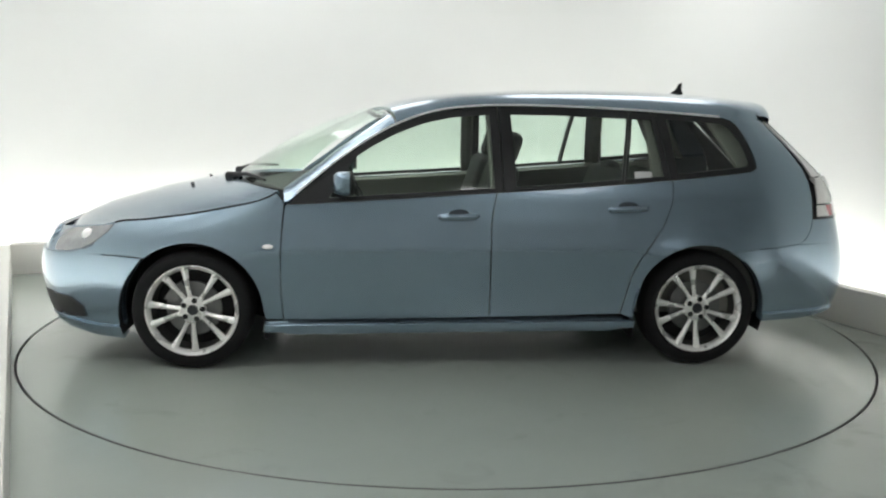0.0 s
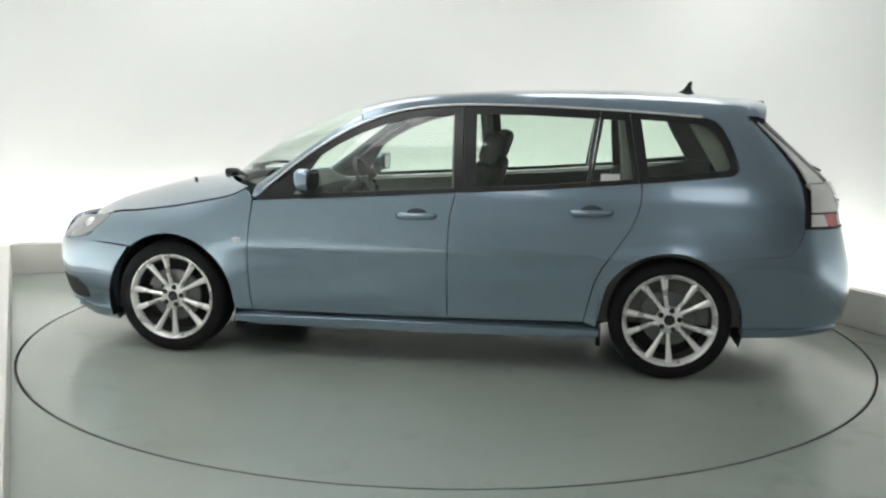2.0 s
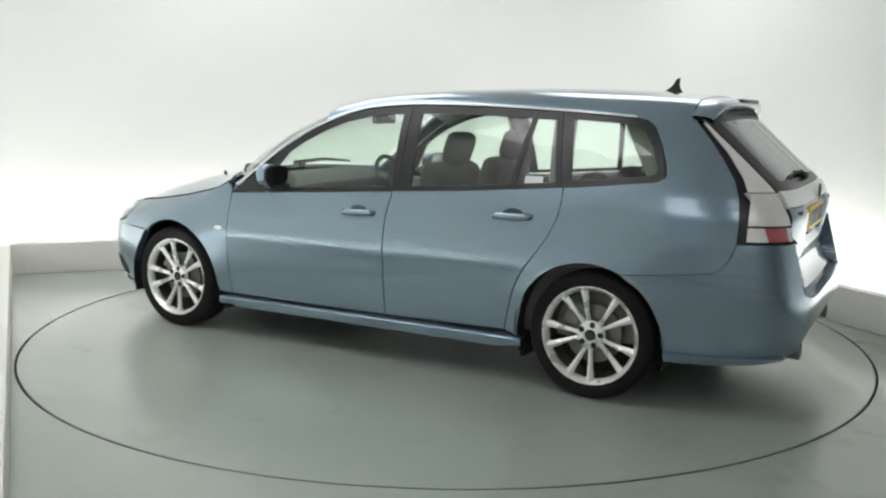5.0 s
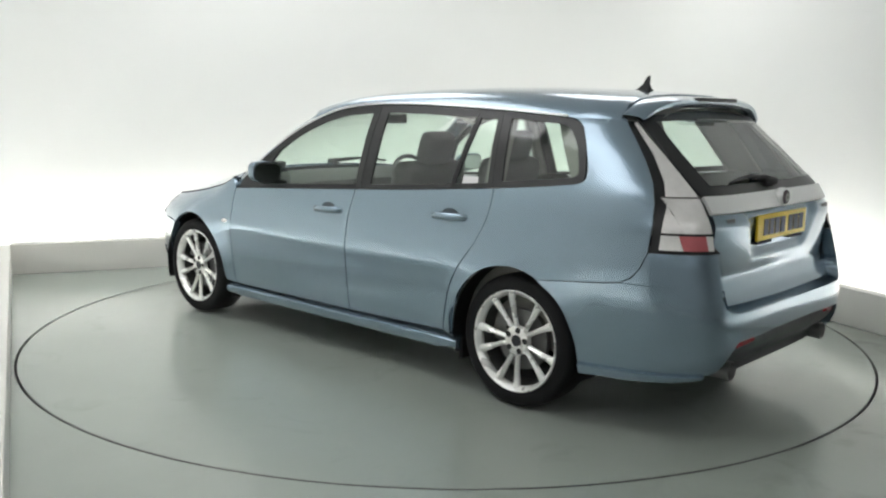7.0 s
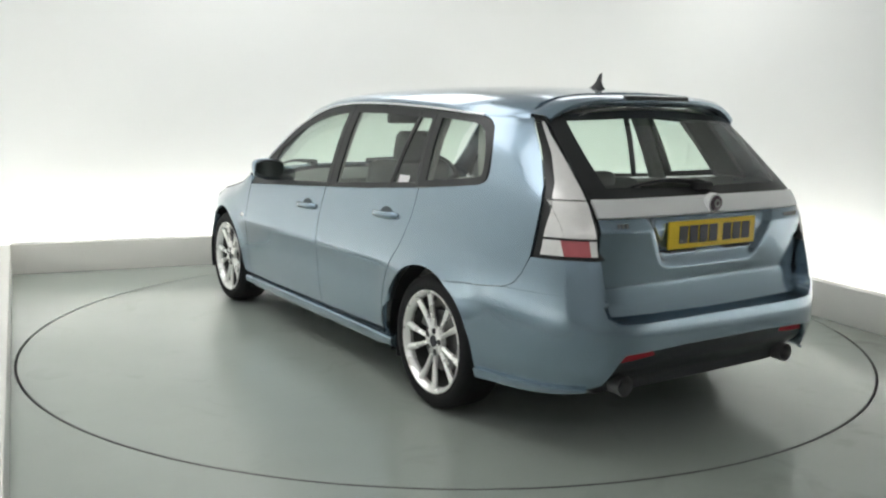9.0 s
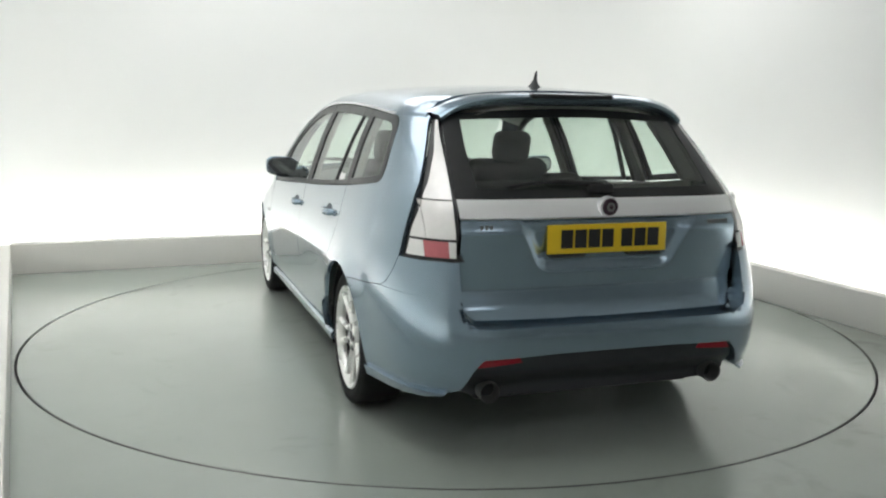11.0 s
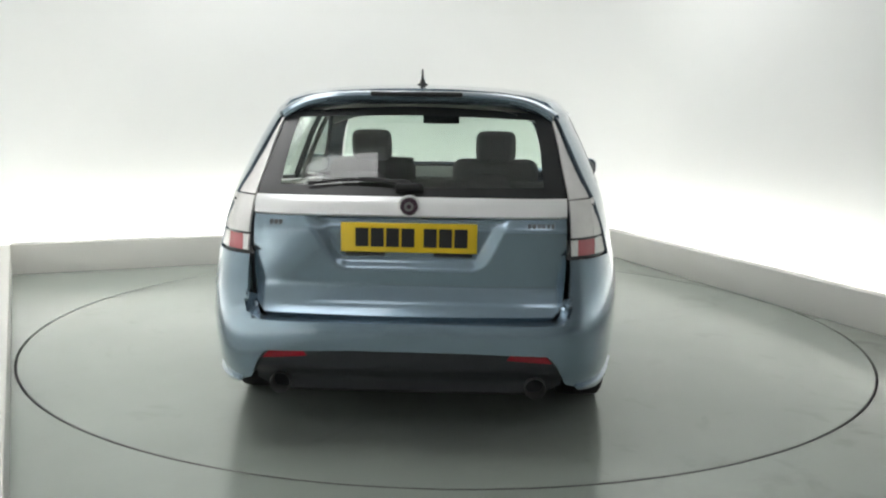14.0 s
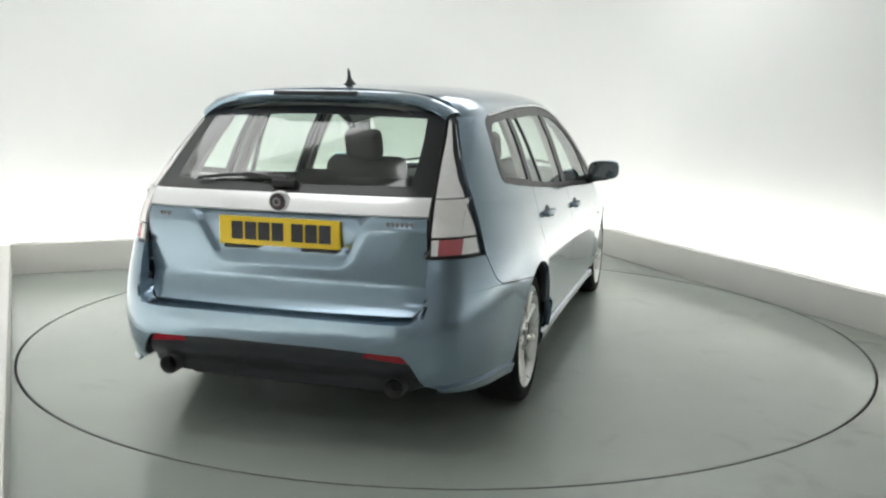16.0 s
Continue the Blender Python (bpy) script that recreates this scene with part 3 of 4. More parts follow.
    gb = [(-yl(0.602, 1.016), 1.016), (0, 1.016), (yl(0.602, 1.016), 1.016)]
    gt = [(-yl(0.552, 1.335), 1.335), (0, 1.362), (yl(0.552, 1.335), 1.335)]
    gl = [(-yl(y, z), z) for y, z in gl_l]
    gr = [(yl(y, z), z) for y, z in gl_l]
    # black printed border of the rear window, and the clear pane in it
    outer = coons(gb, gt, gl, gr, 41, 25)
    ib = [(-yl(0.515, 1.055), 1.055), (0, 1.050), (yl(0.515, 1.055), 1.055)]
    it = [(-yl(0.49, 1.312), 1.312), (0, 1.325), (yl(0.49, 1.312), 1.312)]
    inner = coons(ib, it, None, None, 41, 25)
    edge = lambda g: [tuple(p) for p in g[0]] + [tuple(p) for p in g[1:, -1]] + [tuple(p) for p in g[-1, -2::-1]] + [tuple(p) for p in g[-2:0:-1, 0]]
    bm = bmesh.new()
    mid = [((a[0] + b[0]) / 2, (a[1] + b[1]) / 2) for a, b in zip(edge(outer), edge(inner))]
    rr = [[end_point(REAR, s, z, False) for s, z in l] for l in (edge(outer), mid, edge(inner))]
    vv = [[bm.verts.new(p) for p in l] for l in rr]
    n = len(vv[0])
    for r0, r1 in zip(vv, vv[1:]):
        for k in range(n):
            bm.faces.new((r0[k], r0[(k + 1) % n], r1[(k + 1) % n], r1[k]))
    back_v = [bm.verts.new((v.co.x + 0.012, v.co.y, v.co.z)) for v in vv[0]]
    for k in range(n):
        bm.faces.new((back_v[k], back_v[(k + 1) % n], vv[0][(k + 1) % n], vv[0][k]))
    bmesh.ops.recalc_face_normals(bm, faces=bm.faces[:])
    part("window_border", bm, BLACK, gate, "black printed border of the rear window")
    bm = bmesh.new()
    sheet(bm, [[end_point(REAR, s, z, False) for s, z in row] for row in inner], 0)
    pane = part("rear_window", bm, DARKGLASS, gate, "tinted rear window")
    pane.visible_shadow = False
    # spoiler over the rear window
    bm = bmesh.new()
    rows = []
    for x, dz, wy in ((-1.66, 0.004, 0.60), (-1.71, 0.005, 0.597), (-1.77, 0.003, 0.59), (-1.82, -0.004, 0.575), (-1.838, -0.016, 0.565), (-1.832, -0.032, 0.565), (-1.81, -0.046, 0.57), (-1.77, -0.052, 0.575)):
        rows.append([(x + 0.05 * (abs(y) / wy) ** 3.0 * min(1, max(0, (-1.7 - x) / 0.1)), y, 1.424 + dz - 0.075 * (abs(y) / wy) ** 6 - 0.014 * (abs(y) / wy) ** 2) for y in np.linspace(-wy, wy, 41)])
    sheet(bm, rows, 0.0, away=None)
    spoiler = part("roof_spoiler", bm, PAINT, gate)
    bm = bmesh.new()
    box(bm, (-1.846, -0.21, 1.402), (-1.80, 0.17, 1.421), 0.006)
    for v in bm.verts:
        v.co.y -= -0.02
    part("high_brake_lamp", bm, BLACK, gate, "dark slim brake lamp in the spoiler")
    # wiper on the rear window
    bm = bmesh.new()
    pts = []
    for k in range(12):
        y = 0.40 - 0.40 * k / 11
        z = 1.06 + 0.018 * math.sin(k / 11 * 3.1)
        x, _, _ = end_point(REAR, s_at_y(REAR, max(0.01, abs(y)), z), z, False)
        pts.append((x - 0.022, y, z))
    tube(bm, pts, [0.006] * 6 + [0.010] * 4 + [0.018, 0.016], 8)
    x, _, _ = end_point(REAR, 0.05, 1.05, False)
    box(bm, (x - 0.032, -0.05, 1.035), (x + 0.01, 0.06, 1.070), 0.012)
    part("rear_wiper", bm, PLASTIC, gate)
    # badge, plate and its lamps
    bm = bmesh.new()
    lathe(bm, [(0.0005, 0.014), (0.030, 0.012), (0.033, 0.006), (0.040, 0.008), (0.042, 0.0), (0.042, -0.02)], 28, "x")
    for v in bm.verts:
        v.co.x = -2.184 - v.co.x
        v.co.z += 0.985
    badge = part("badge", bm, CHROME, gate, "round chrome badge with a dark centre")
    bm = bmesh.new()
    lathe(bm, [(0.0005, 0.0185), (0.030, 0.0165), (0.034, 0.010)], 28, "x")
    for v in bm.verts:
        v.co.x = -2.184 - v.co.x
        v.co.z += 0.985
    part("badge_centre", bm, material("dark_enamel", (0.06, 0.035, 0.05), 0.2, vary=0.3, scale=60), badge)
    bm = bmesh.new()
    lathe(bm, [(0.009, 0.017), (0.009, 0.0195), (0.018, 0.0190), (0.018, 0.016)], 24, "x")
    for v in bm.verts:
        v.co.x = -2.184 - v.co.x
        v.co.z += 0.985
    part("badge_ring", bm, STEEL, badge)
    bm = bmesh.new()
    box(bm, (-2.190, -0.262, 0.806), (-2.178, 0.262, 0.920), 0.004)
    plate = part("number_plate", bm, YELLOW, gate, "yellow number plate with dark bars")
    y = 0.205
    for k in range(7):
        bm = bmesh.new()
        box(bm, (-2.1925, y - 0.05, 0.828), (-2.189, y, 0.900), 0.0)
        part("plate_bar", bm, INK, plate)
        y -= 0.059 if k != 3 else 0.085
    for yy in (-0.17, 0.17):
        bm = bmesh.new()
        box(bm, (-2.186, yy - 0.075, 0.790), (-2.155, yy + 0.075, 0.804), 0.004)
        part("plate_clip", bm, PLASTIC, plate)
    for yy in (0.53, -0.55):
        bm = bmesh.new()
        for k in range(3 if yy > 0 else 6):
            s0 = yy - math.copysign(0.018 * k, yy)
            xx, _, _ = end_point(REAR, s_at_y(REAR, s0, 0.915), 0.915, False)
            box(bm, (xx - 0.003, s0 - 0.006, 0.905), (xx + 0.004, s0 + 0.006, 0.925), 0.001)
        part("lettering_bars", bm, STEEL, gate, "small grey metal bars")
    # tail lamps
    for sg in (1, -1):
        def lamp_patch(z0, z1, e0, e1, f0, f1, mat, name, parent, inset, label="", nv=8):
            zs = np.linspace(z0, z1, nv)
            inn = [(sg * yl(float(np.interp(z, [p[1] for p in e0], [p[0] for p in e0])) + e1, z), z) for z in zs]
            out = [(sg * xl(float(np.interp(z, [p[1] for p in f0], [p[0] for p in f0])) + f1, z), z) for z in zs]
            b = tail_panel([inn[0], out[0]], [inn[-1], out[-1]], inn, out, 16, nv, 0.009, inset=inset)
            return part(name, b, mat, parent, label)
        E0 = [(0.618, 0.79), (0.612, 0.95), (0.606, 1.02), (0.590, 1.12), (0.580, 1.20), (0.573, 1.25), (0.555, 1.325)]
        F0 = [(-1.970, 0.79), (-1.970, 0.90), (-1.958, 0.99), (-1.92, 1.075), (-1.865, 1.155), (-1.802, 1.23), (-1.735, 1.302), (-1.714, 1.325)]
        F2 = [(-2.006, 0.79), (-2.005, 0.87), (-2.002, 0.98), (-1.958, 1.075), (-1.873, 1.185), (-1.764, 1.295), (-1.74, 1.32)]
        lamp = lamp_patch(0.792, 1.325, E0, 0.0, F0, 0.0, BLACK, "tail_lamp", car, 0.016, "tall clear tail lamp with a red foot and black edge", 18)

        def at_y(yy, z0, z1):
            return [(yy, z0), (yy, z1)], [(end_point(REAR, yl(yy, z), z, False)[0], z) for z in np.linspace(z0, z1, 5)]
        ya, xa = at_y(0.650, 0.80, 0.87)
        yb, xb = at_y(0.726, 0.80, 0.87)
        lamp_patch(0.803, 0.862, E0, 0.010, xa, 0.0, CLEARLENS, "inner_lens", lamp, 0.0, "clear silvery lens")
        lamp_patch(0.803, 0.862, ya, 0.0, xb, 0.0, REDLENS, "red_lens", lamp, 0.002, "pale red lens")
        lamp_patch(0.803, 0.862, yb, 0.0, F2, 0.0, CLEARLENS, "lower_lens", lamp, 0.0, "clear silvery lens")
        yc, xc = at_y(0.715, 0.87, 1.01)
        lamp_patch(0.871, 1.008, E0, 0.010, xc, 0.001, CLEARLENS, "clear_lens", lamp, 0.0, "clear silvery lens")
        lamp_patch(0.871, 1.008, yc, 0.0015, F2, 0.0, CLEARLENS, "outer_lens", lamp, -0.002, "clear silvery lens")
        lamp_patch(1.014, 1.31, E0, 0.010, F2, 0.0, CLEARLENS, "upper_lens", lamp, 0.0, "clear silvery lens", 16)
    # roof with its rails and the pillars at the windscreen
    lines = []
    dt = [(x, z + 0.004) for x, z in DTOP[4:]] + [(-1.70, 1.318)]
    e0 = [side(x, z) for x, z in smooth_line(dt, 40)]
    xs = [p[0] for p in e0]
    roof_z = lambda x: float(np.interp(-x, [-0.46, -0.43, -0.27, -0.11, 0.06, 0.41, 0.75, 1.10, 1.46, 1.72, 1.82], [1.338, 1.348, 1.398, 1.426, 1.446, 1.466, 1.474, 1.473, 1.46, 1.437, 1.425]))
    lines.append(e0)
    lines.append([(x, y - 0.010, z + 0.022) for x, y, z in e0])
    for f, lift in ((0.91, 0.46), (0.78, 0.71), (0.56, 0.88), (0.28, 0.97), (0.0, 1.0)):
        lines.append([(p[0] + (1 - f) * 0.16 * max(0, (p[0] + 0.3)) / 0.6, p[1] * f, (p[2] + 0.02) * (1 - lift) + max(roof_z(p[0] + (1 - f) * 0.16 * max(0, (p[0] + 0.3)) / 0.6), p[2] + 0.02) * lift) for p in e0])
    half = np.array(lines)
    other = half[-2::-1].copy()
    other[:, :, 1] *= -1
    bm = bmesh.new()
    sheet(bm, np.concatenate([half, other]), 0.02, away=None)
    roof = part("roof", bm, PAINT, car)
    ws_edge = [(0.875, 0.725, 0.934), (0.705, 0.70, 1.054), (0.589, 0.675, 1.143), (0.442, 0.635, 1.245), (0.325, 0.59, 1.322)]
    bm = bmesh.new()
    lo = [side(x, z + 0.003) for x, z in smooth_line([(0.862, 0.872), (0.84, 0.876), (0.77, 0.933), (0.59, 1.083), (0.41, 1.203), (0.29, 1.266)], 24)]
    hi = smooth_line(ws_edge, 24)
    mid1 = [(0.6 * a[0] + 0.4 * b[0], 0.6 * a[1] + 0.4 * b[1] + 0.012, 0.6 * a[2] + 0.4 * b[2] + 0.012) for a, b in zip(lo, hi)]
    sheet(bm, [lo, mid1, hi], 0.02)
    both("windscreen_pillar", bm, PAINT, A)
    bm = bmesh.new()
    bright = [side(x, z + 0.010, 1, -0.004) for x, z in smooth_line([(0.80, 0.91)] + DTOP[2:], 60)]
    tube(bm, bright, 0.006, 6)
    both("window_trim", bm, CHROME, A, "thin bright strip over the side windows")
    # windscreen
    bot = [(x, y, z) for x, y, z in smooth_line([(0.875, 0.725, 0.934), (1.09, 0.48, 0.955), (1.20, 0.0, 0.965), (1.09, -0.48, 0.955), (0.875, -0.725, 0.934)], 24)]
    top = [(x, y, z) for x, y, z in smooth_line([(0.325, 0.59, 1.322), (0.43, 0.3, 1.345), (0.455, 0, 1.352), (0.43, -0.3, 1.345), (0.325, -0.59, 1.322)], 24)]
    rows = []
    for v in np.linspace(0, 1, 14):
        rows.append([tuple(np.array(a) * (1 - v) + np.array(b) * v + np.array([0.035, 0, 0.03]) * math.sin(v * math.pi)) for a, b in zip(bot, top)])
    bm = bmesh.new()
    sheet(bm, rows, 0.0)
    ws = part("windscreen", bm, GLASS, car, "green-tinted windscreen")
    ws.visible_shadow = False
    # bonnet
    rows = []
    for f in np.sin(np.linspace(-math.pi / 2, math.pi / 2, 41)):
        line = []
        for v in np.linspace(-0.07, 1, 26):
            a = abs(f)
            xe = 1.745 + (0.893 - 1.745) * v
            ye, ze = side(xe, float(np.interp(xe, [p[0] for p in SHUT], [p[1] for p in SHUT])))[1:]
            xc = 2.10 + (1.215 - 2.10) * v
            x = xc + (xe - xc) * a ** 2.2
            zc = float(np.interp(xc, [1.215, 1.45, 1.61, 1.80, 1.94, 2.05, 2.11, 2.17], [0.957, 0.918, 0.885, 0.835, 0.795, 0.745, 0.70, 0.63]))
            z = zc + (ze - zc) * a ** 2.2
            line.append((x, f * (ye - 0.016), z + 0.006 * a ** 6))
        rows.append(line)
    bm = bmesh.new()
    sheet(bm, rows, 0.02, away=None)
    part("bonnet", bm, PAINT, car)
    # cowl and wipers at the windscreen's foot
    bm = bmesh.new()
    rows = [[(x + dx, y * ky, z + dz) for x, y, z in bot] for dx, dz, ky in ((0.02, -0.085, 0.90), (0.0, -0.06, 0.91), (-0.03, -0.022, 0.93))]
    sheet(bm, rows, 0.0, away=None)
    part("cowl", bm, PLASTIC, car, "black plastic scuttle panel")
    for p0, p1, p2 in (((1.21, 0.26, 0.968), (1.10, 0.45, 0.985), (0.985, 0.60, 0.965)), ((1.22, -0.22, 0.968), (1.17, -0.42, 0.985), (1.03, -0.57, 0.97))):
        bm = bmesh.new()
        tube(bm, [p0, p1, p2], [0.016, 0.010, 0.007], 8)
        box(bm, (p0[0] - 0.04, p0[1] - 0.03, p0[2] - 0.03), (p0[0] + 0.035, p0[1] + 0.03, p0[2] + 0.014), 0.014)
        part("windscreen_wiper", bm, PLASTIC, car)
    bm = bmesh.new()
    tube(bm, [(1.42, 0.30, 0.9), (1.42, 0.30, 0.922), (1.43, 0.30, 0.925)], [0.010, 0.010, 0.005], 8)
    both("washer_jet", bm, PLASTIC, A)
    # nose: bumper, grilles, headlamps
    fs = lambda y, z: s_at_y(FRONT, y, z)
    fx = lambda x, z: s_at_x(FRONT, x, z, True)

    def nose_panel(bottom, top, left=None, right=None, nu=30, nv=12, depth=0.02, inset=0.0, bm=None):
        g = coons(bottom, top, left, right, nu, nv, False)
        rows = []
        for row in g:
            r = []
            for s, z in row:
                x, y, z = end_point(FRONT, s, z, True)
                sx, sy, sz = side(min(x, 2.2), z)
                if 1.5 < x < 2.12:
                    y = math.copysign(min(abs(y), sy), y)
                k = 1 - min(1.0, abs(s) / 1.3)
                r.append((x - inset * max(k, 0.3), y - math.copysign(1.0, y) * inset * (1 - k), z))
            rows.append(r)
        bm = bm or bmesh.new()
        sheet(bm, rows, depth)
        return bm
    fe = [(1.705, 0.145), (1.70, 0.24), (1.690, 0.40), (1.644, 0.50), (1.616, 0.54), (1.585, 0.580)]
    bm = nose_panel([(fx(1.705, 0.145), 0.145), (fs(0.7, 0.15), 0.158), (fs(0.35, 0.2), 0.195), (0, 0.205), (-fs(0.35, 0.2), 0.195), (-fs(0.7, 0.15), 0.158), (-fx(1.705, 0.145), 0.145)],
                    [(fx(1.585, 0.580), 0.580), (fx(1.73, 0.588), 0.588), (fx(1.86, 0.590), 0.590), (fs(0.62, 0.585), 0.585), (0, 0.60), (-fs(0.62, 0.585), 0.585), (-fx(1.86, 0.590), 0.590), (-fx(1.73, 0.588), 0.588), (-fx(1.585, 0.580), 0.580)],
                    [(fx(x, z), z) for x, z in fe], [(-fx(x, z), z) for x, z in fe], 90, 18, 0.04)
    fb = part("front_bumper", bm, PAINT, car)
    bm = nose_panel([(fx(1.80, 0.59), 0.585), (0, 0.585), (-fx(1.80, 0.59), 0.585)], [(fx(1.80, 0.735), 0.735), (fs(0.55, 0.70), 0.70), (0, 0.70), (-fs(0.55, 0.70), 0.70), (-fx(1.80, 0.735), 0.735)], None, None, 60, 8, 0.0, 0.016)
    part("nose_panel", bm, PAINT, car)
    bm = nose_panel([(fs(0.60, 0.24), 0.245), (0, 0.24), (-fs(0.60, 0.24), 0.245)], [(fs(0.62, 0.36), 0.37), (0, 0.36), (-fs(0.62, 0.36), 0.37)], None, None, 30, 6, 0.03, -0.004)
    part("lower_grille", bm, PLASTIC, fb)
    bm = nose_panel([(fx(1.708, 0.142), 0.138), (fx(1.85, 0.142), 0.142), (fx(1.98, 0.165), 0.165), (fs(0.5, 0.18), 0.18), (0, 0.19), (-fs(0.5, 0.18), 0.18), (-fx(1.98, 0.165), 0.165), (-fx(1.85, 0.142), 0.142), (-fx(1.708, 0.142), 0.138)],
                    [(fx(1.705, 0.205), 0.205), (fx(1.85, 0.207), 0.207), (fx(1.98, 0.222), 0.222), (fs(0.5, 0.24), 0.235), (0, 0.235), (-fs(0.5, 0.24), 0.235), (-fx(1.98, 0.222), 0.222), (-fx(1.85, 0.207), 0.207), (-fx(1.705, 0.205), 0.205)], None, None, 80, 6, 0.03, -0.016)
    part("front_lip", bm, PAINT, fb)
    bm = nose_panel([(fx(2.065, 0.27), 0.27), (fx(2.01, 0.246), 0.246), (fx(1.905, 0.25), 0.25)], [(fx(2.085, 0.36), 0.36), (fx(1.99, 0.356), 0.356), (fx(1.915, 0.305), 0.305)], [(fx(2.065, 0.27), 0.27), (fx(2.085, 0.36), 0.36)], [(fx(1.905, 0.25), 0.25), (fx(1.915, 0.305), 0.305)], 18, 10, 0.02, -0.010)
    both("fog_lamp_recess", bm, PLASTIC, (fb, fb))
    bm = nose_panel([(fx(2.07, 0.596), 0.596), (fx(1.985, 0.601), 0.601), (fx(1.90, 0.621), 0.621), (fx(1.84, 0.652), 0.652), (fx(1.775, 0.70), 0.70), (fx(1.750, 0.733), 0.733)], [(fx(2.045, 0.69), 0.69), (fx(1.98, 0.706), 0.706), (fx(1.86, 0.724), 0.724), (fx(1.80, 0.732), 0.732), (fx(1.750, 0.739), 0.739)], None, None, 26, 10, 0.02, -0.003)
    heads = both("headlamp", bm, HEADLENS, A, "clear swept-back headlamp")
    bm = bmesh.new()
    bmesh.ops.create_uvsphere(bm, u_segments=18, v_segments=10, radius=0.034)
    x, y, z = side(1.89, 0.68)
    bmesh.ops.translate(bm, vec=(x - 0.006, y - 0.018, z), verts=bm.verts[:])
    both("lamp_bulb_cover", bm, CHROME, heads)
    bm = nose_panel([(fs(0.45, 0.61), 0.61), (0, 0.605), (-fs(0.45, 0.61), 0.61)], [(fs(0.5, 0.69), 0.69), (0, 0.70), (-fs(0.5, 0.69), 0.69)], None, None, 30, 6, 0.02, 0.0)
    part("upper_grille", bm, CHROME, fb)
    # side windows: frames and panes
    def window(name, f_line, r_line, parents, mf, mr, mt, mb, bulge=None):
        """f_line, r_line: (x at belt, x at top) of the frame's ends; margins of the frame round the pane."""
        def region(f, r, dt, db):
            nb = 22
            xb = np.linspace(f[0], r[0], nb)
            bottom = [(x, belt(x) + 0.004 + db) for x in xb]
            xt = np.linspace(f[1], r[1], nb)
            topl = [(x, dtop(x) - dt) for x in xt]
            end = None
            if bulge:
                end = [(r[0] + (r[1] - r[0]) * v + o, bottom[-1][1] + (topl[-1][1] - bottom[-1][1]) * v) for v, o in bulge]
            return np.array(coons(bottom, topl, None, end, nb, 24 if bulge else 12, False))
        o = region(f_line, r_line, 0.0, 0.0)
        i = region((f_line[0] - mf[0], f_line[1] - mf[1]), (r_line[0] + mr[0], r_line[1] + mr[1]), mt, mb)
        bm = bmesh.new()
        ring_sheet(bm, [side(x, z, 1, -0.001) for x, z in edge(o)], [side(x, z, 1, 0.001) for x, z in edge(i)], 0.014)
        fr = both("window_frame", bm, BLACK, parents)
        bm = bmesh.new()
        sheet(bm, [[side(x, z, 1, 0.006) for x, z in row] for row in i], 0)
        panes = both("window_pane", bm, GLASS, parents, name)
        for p in panes:
            p.visible_shadow = False
    window("green-tinted front door window", (0.835, 0.80), (-0.265, -0.245), doors_f, (0.20, 0.30), (0.045, 0.045), 0.040, 0.022)
    window("green-tinted rear door window", (-0.270, -0.250), (-0.905, -0.955), doors_r, (0.065, 0.065), (0.012, 0.012), 0.040, 0.022)
    window("small fixed rear door window", (-0.908, -0.958), (-1.155, -1.10), doors_r, (0.014, 0.014), (0.030, 0.024), 0.040, 0.022)
    window("tinted luggage space window", (-1.158, -1.103), (-1.604, -1.475), quarters, (0.045, 0.055), (0.035, 0.045), 0.028, 0.030, [(0, 0), (0.04, -0.030), (0.1, -0.044), (0.25, -0.055), (0.55, -0.070), (0.85, -0.064), (0.95, -0.042), (1, 0)])
    # handles
    for hx, hz, ps in ((-0.03, 0.802, doors_f), (-0.925, 0.845, doors_r)):
        bm = bmesh.new()
        pts = []
        for k in range(13):
            u = k / 12
            x = hx + 0.105 - 0.21 * u
            pts.append((*side(x, hz + 0.004 * u)[:2], hz + 0.004 * u))
        pts = [(x, y + 0.030 * math.sin(math.pi * min(1, max(0, k / 12))) ** 0.35 - 0.004, z) for k, (x, y, z) in enumerate(pts)]
        tube(bm, pts, [0.008] + [0.0135] * 11 + [0.008], 10)
        for v in bm.verts:
            v.co.z = hz + (v.co.z - hz) * 1.25
        hs = both("door_handle", bm, PAINT, ps)
        # flat dark oval: the shade in the body-coloured grip dish, painted on
        bm = bmesh.new()
        g = [[side(hx + 0.058 * math.cos(a) * r - 0.003, hz + 0.006 + (0.034 if math.sin(a) > 0 else 0.026) * math.sin(a) * r, 1, -0.0025) for a in np.linspace(0, math.tau, 25)] for r in (0.02, 0.5, 0.85, 1.0)]
        sheet(bm, g, 0.0)
        both("handle_recess", bm, material("grip_shade_paint", (0.045, 0.062, 0.075), 0.4, 0.3, vary=0.05), ps)
    # side repeaters
    bm = bmesh.new()
    x, y, z = side(0.945, 0.648)
    bmesh.ops.create_uvsphere(bm, u_segments=16, v_segments=8, radius=1)
    for v in bm.verts:
        v.co = Vector((x + v.co.x * 0.029, y + v.co.y * 0.009, z + v.co.z * 0.013))
    both("side_repeater", bm, CLEARLENS, A, "small clear indicator lamp")
    # door mirrors
    bm = bmesh.new()
    bmesh.ops.create_uvsphere(bm, u_segments=28, v_segments=18, radius=1)
    for v in bm.verts:
        p = v.co.copy()
        p = Vector([math.copysign(abs(c) ** 0.62, c) for c in p])
        if p.x < -0.2:
            p.x = -0.2 - (abs(p.x) - 0.2) * 0.32
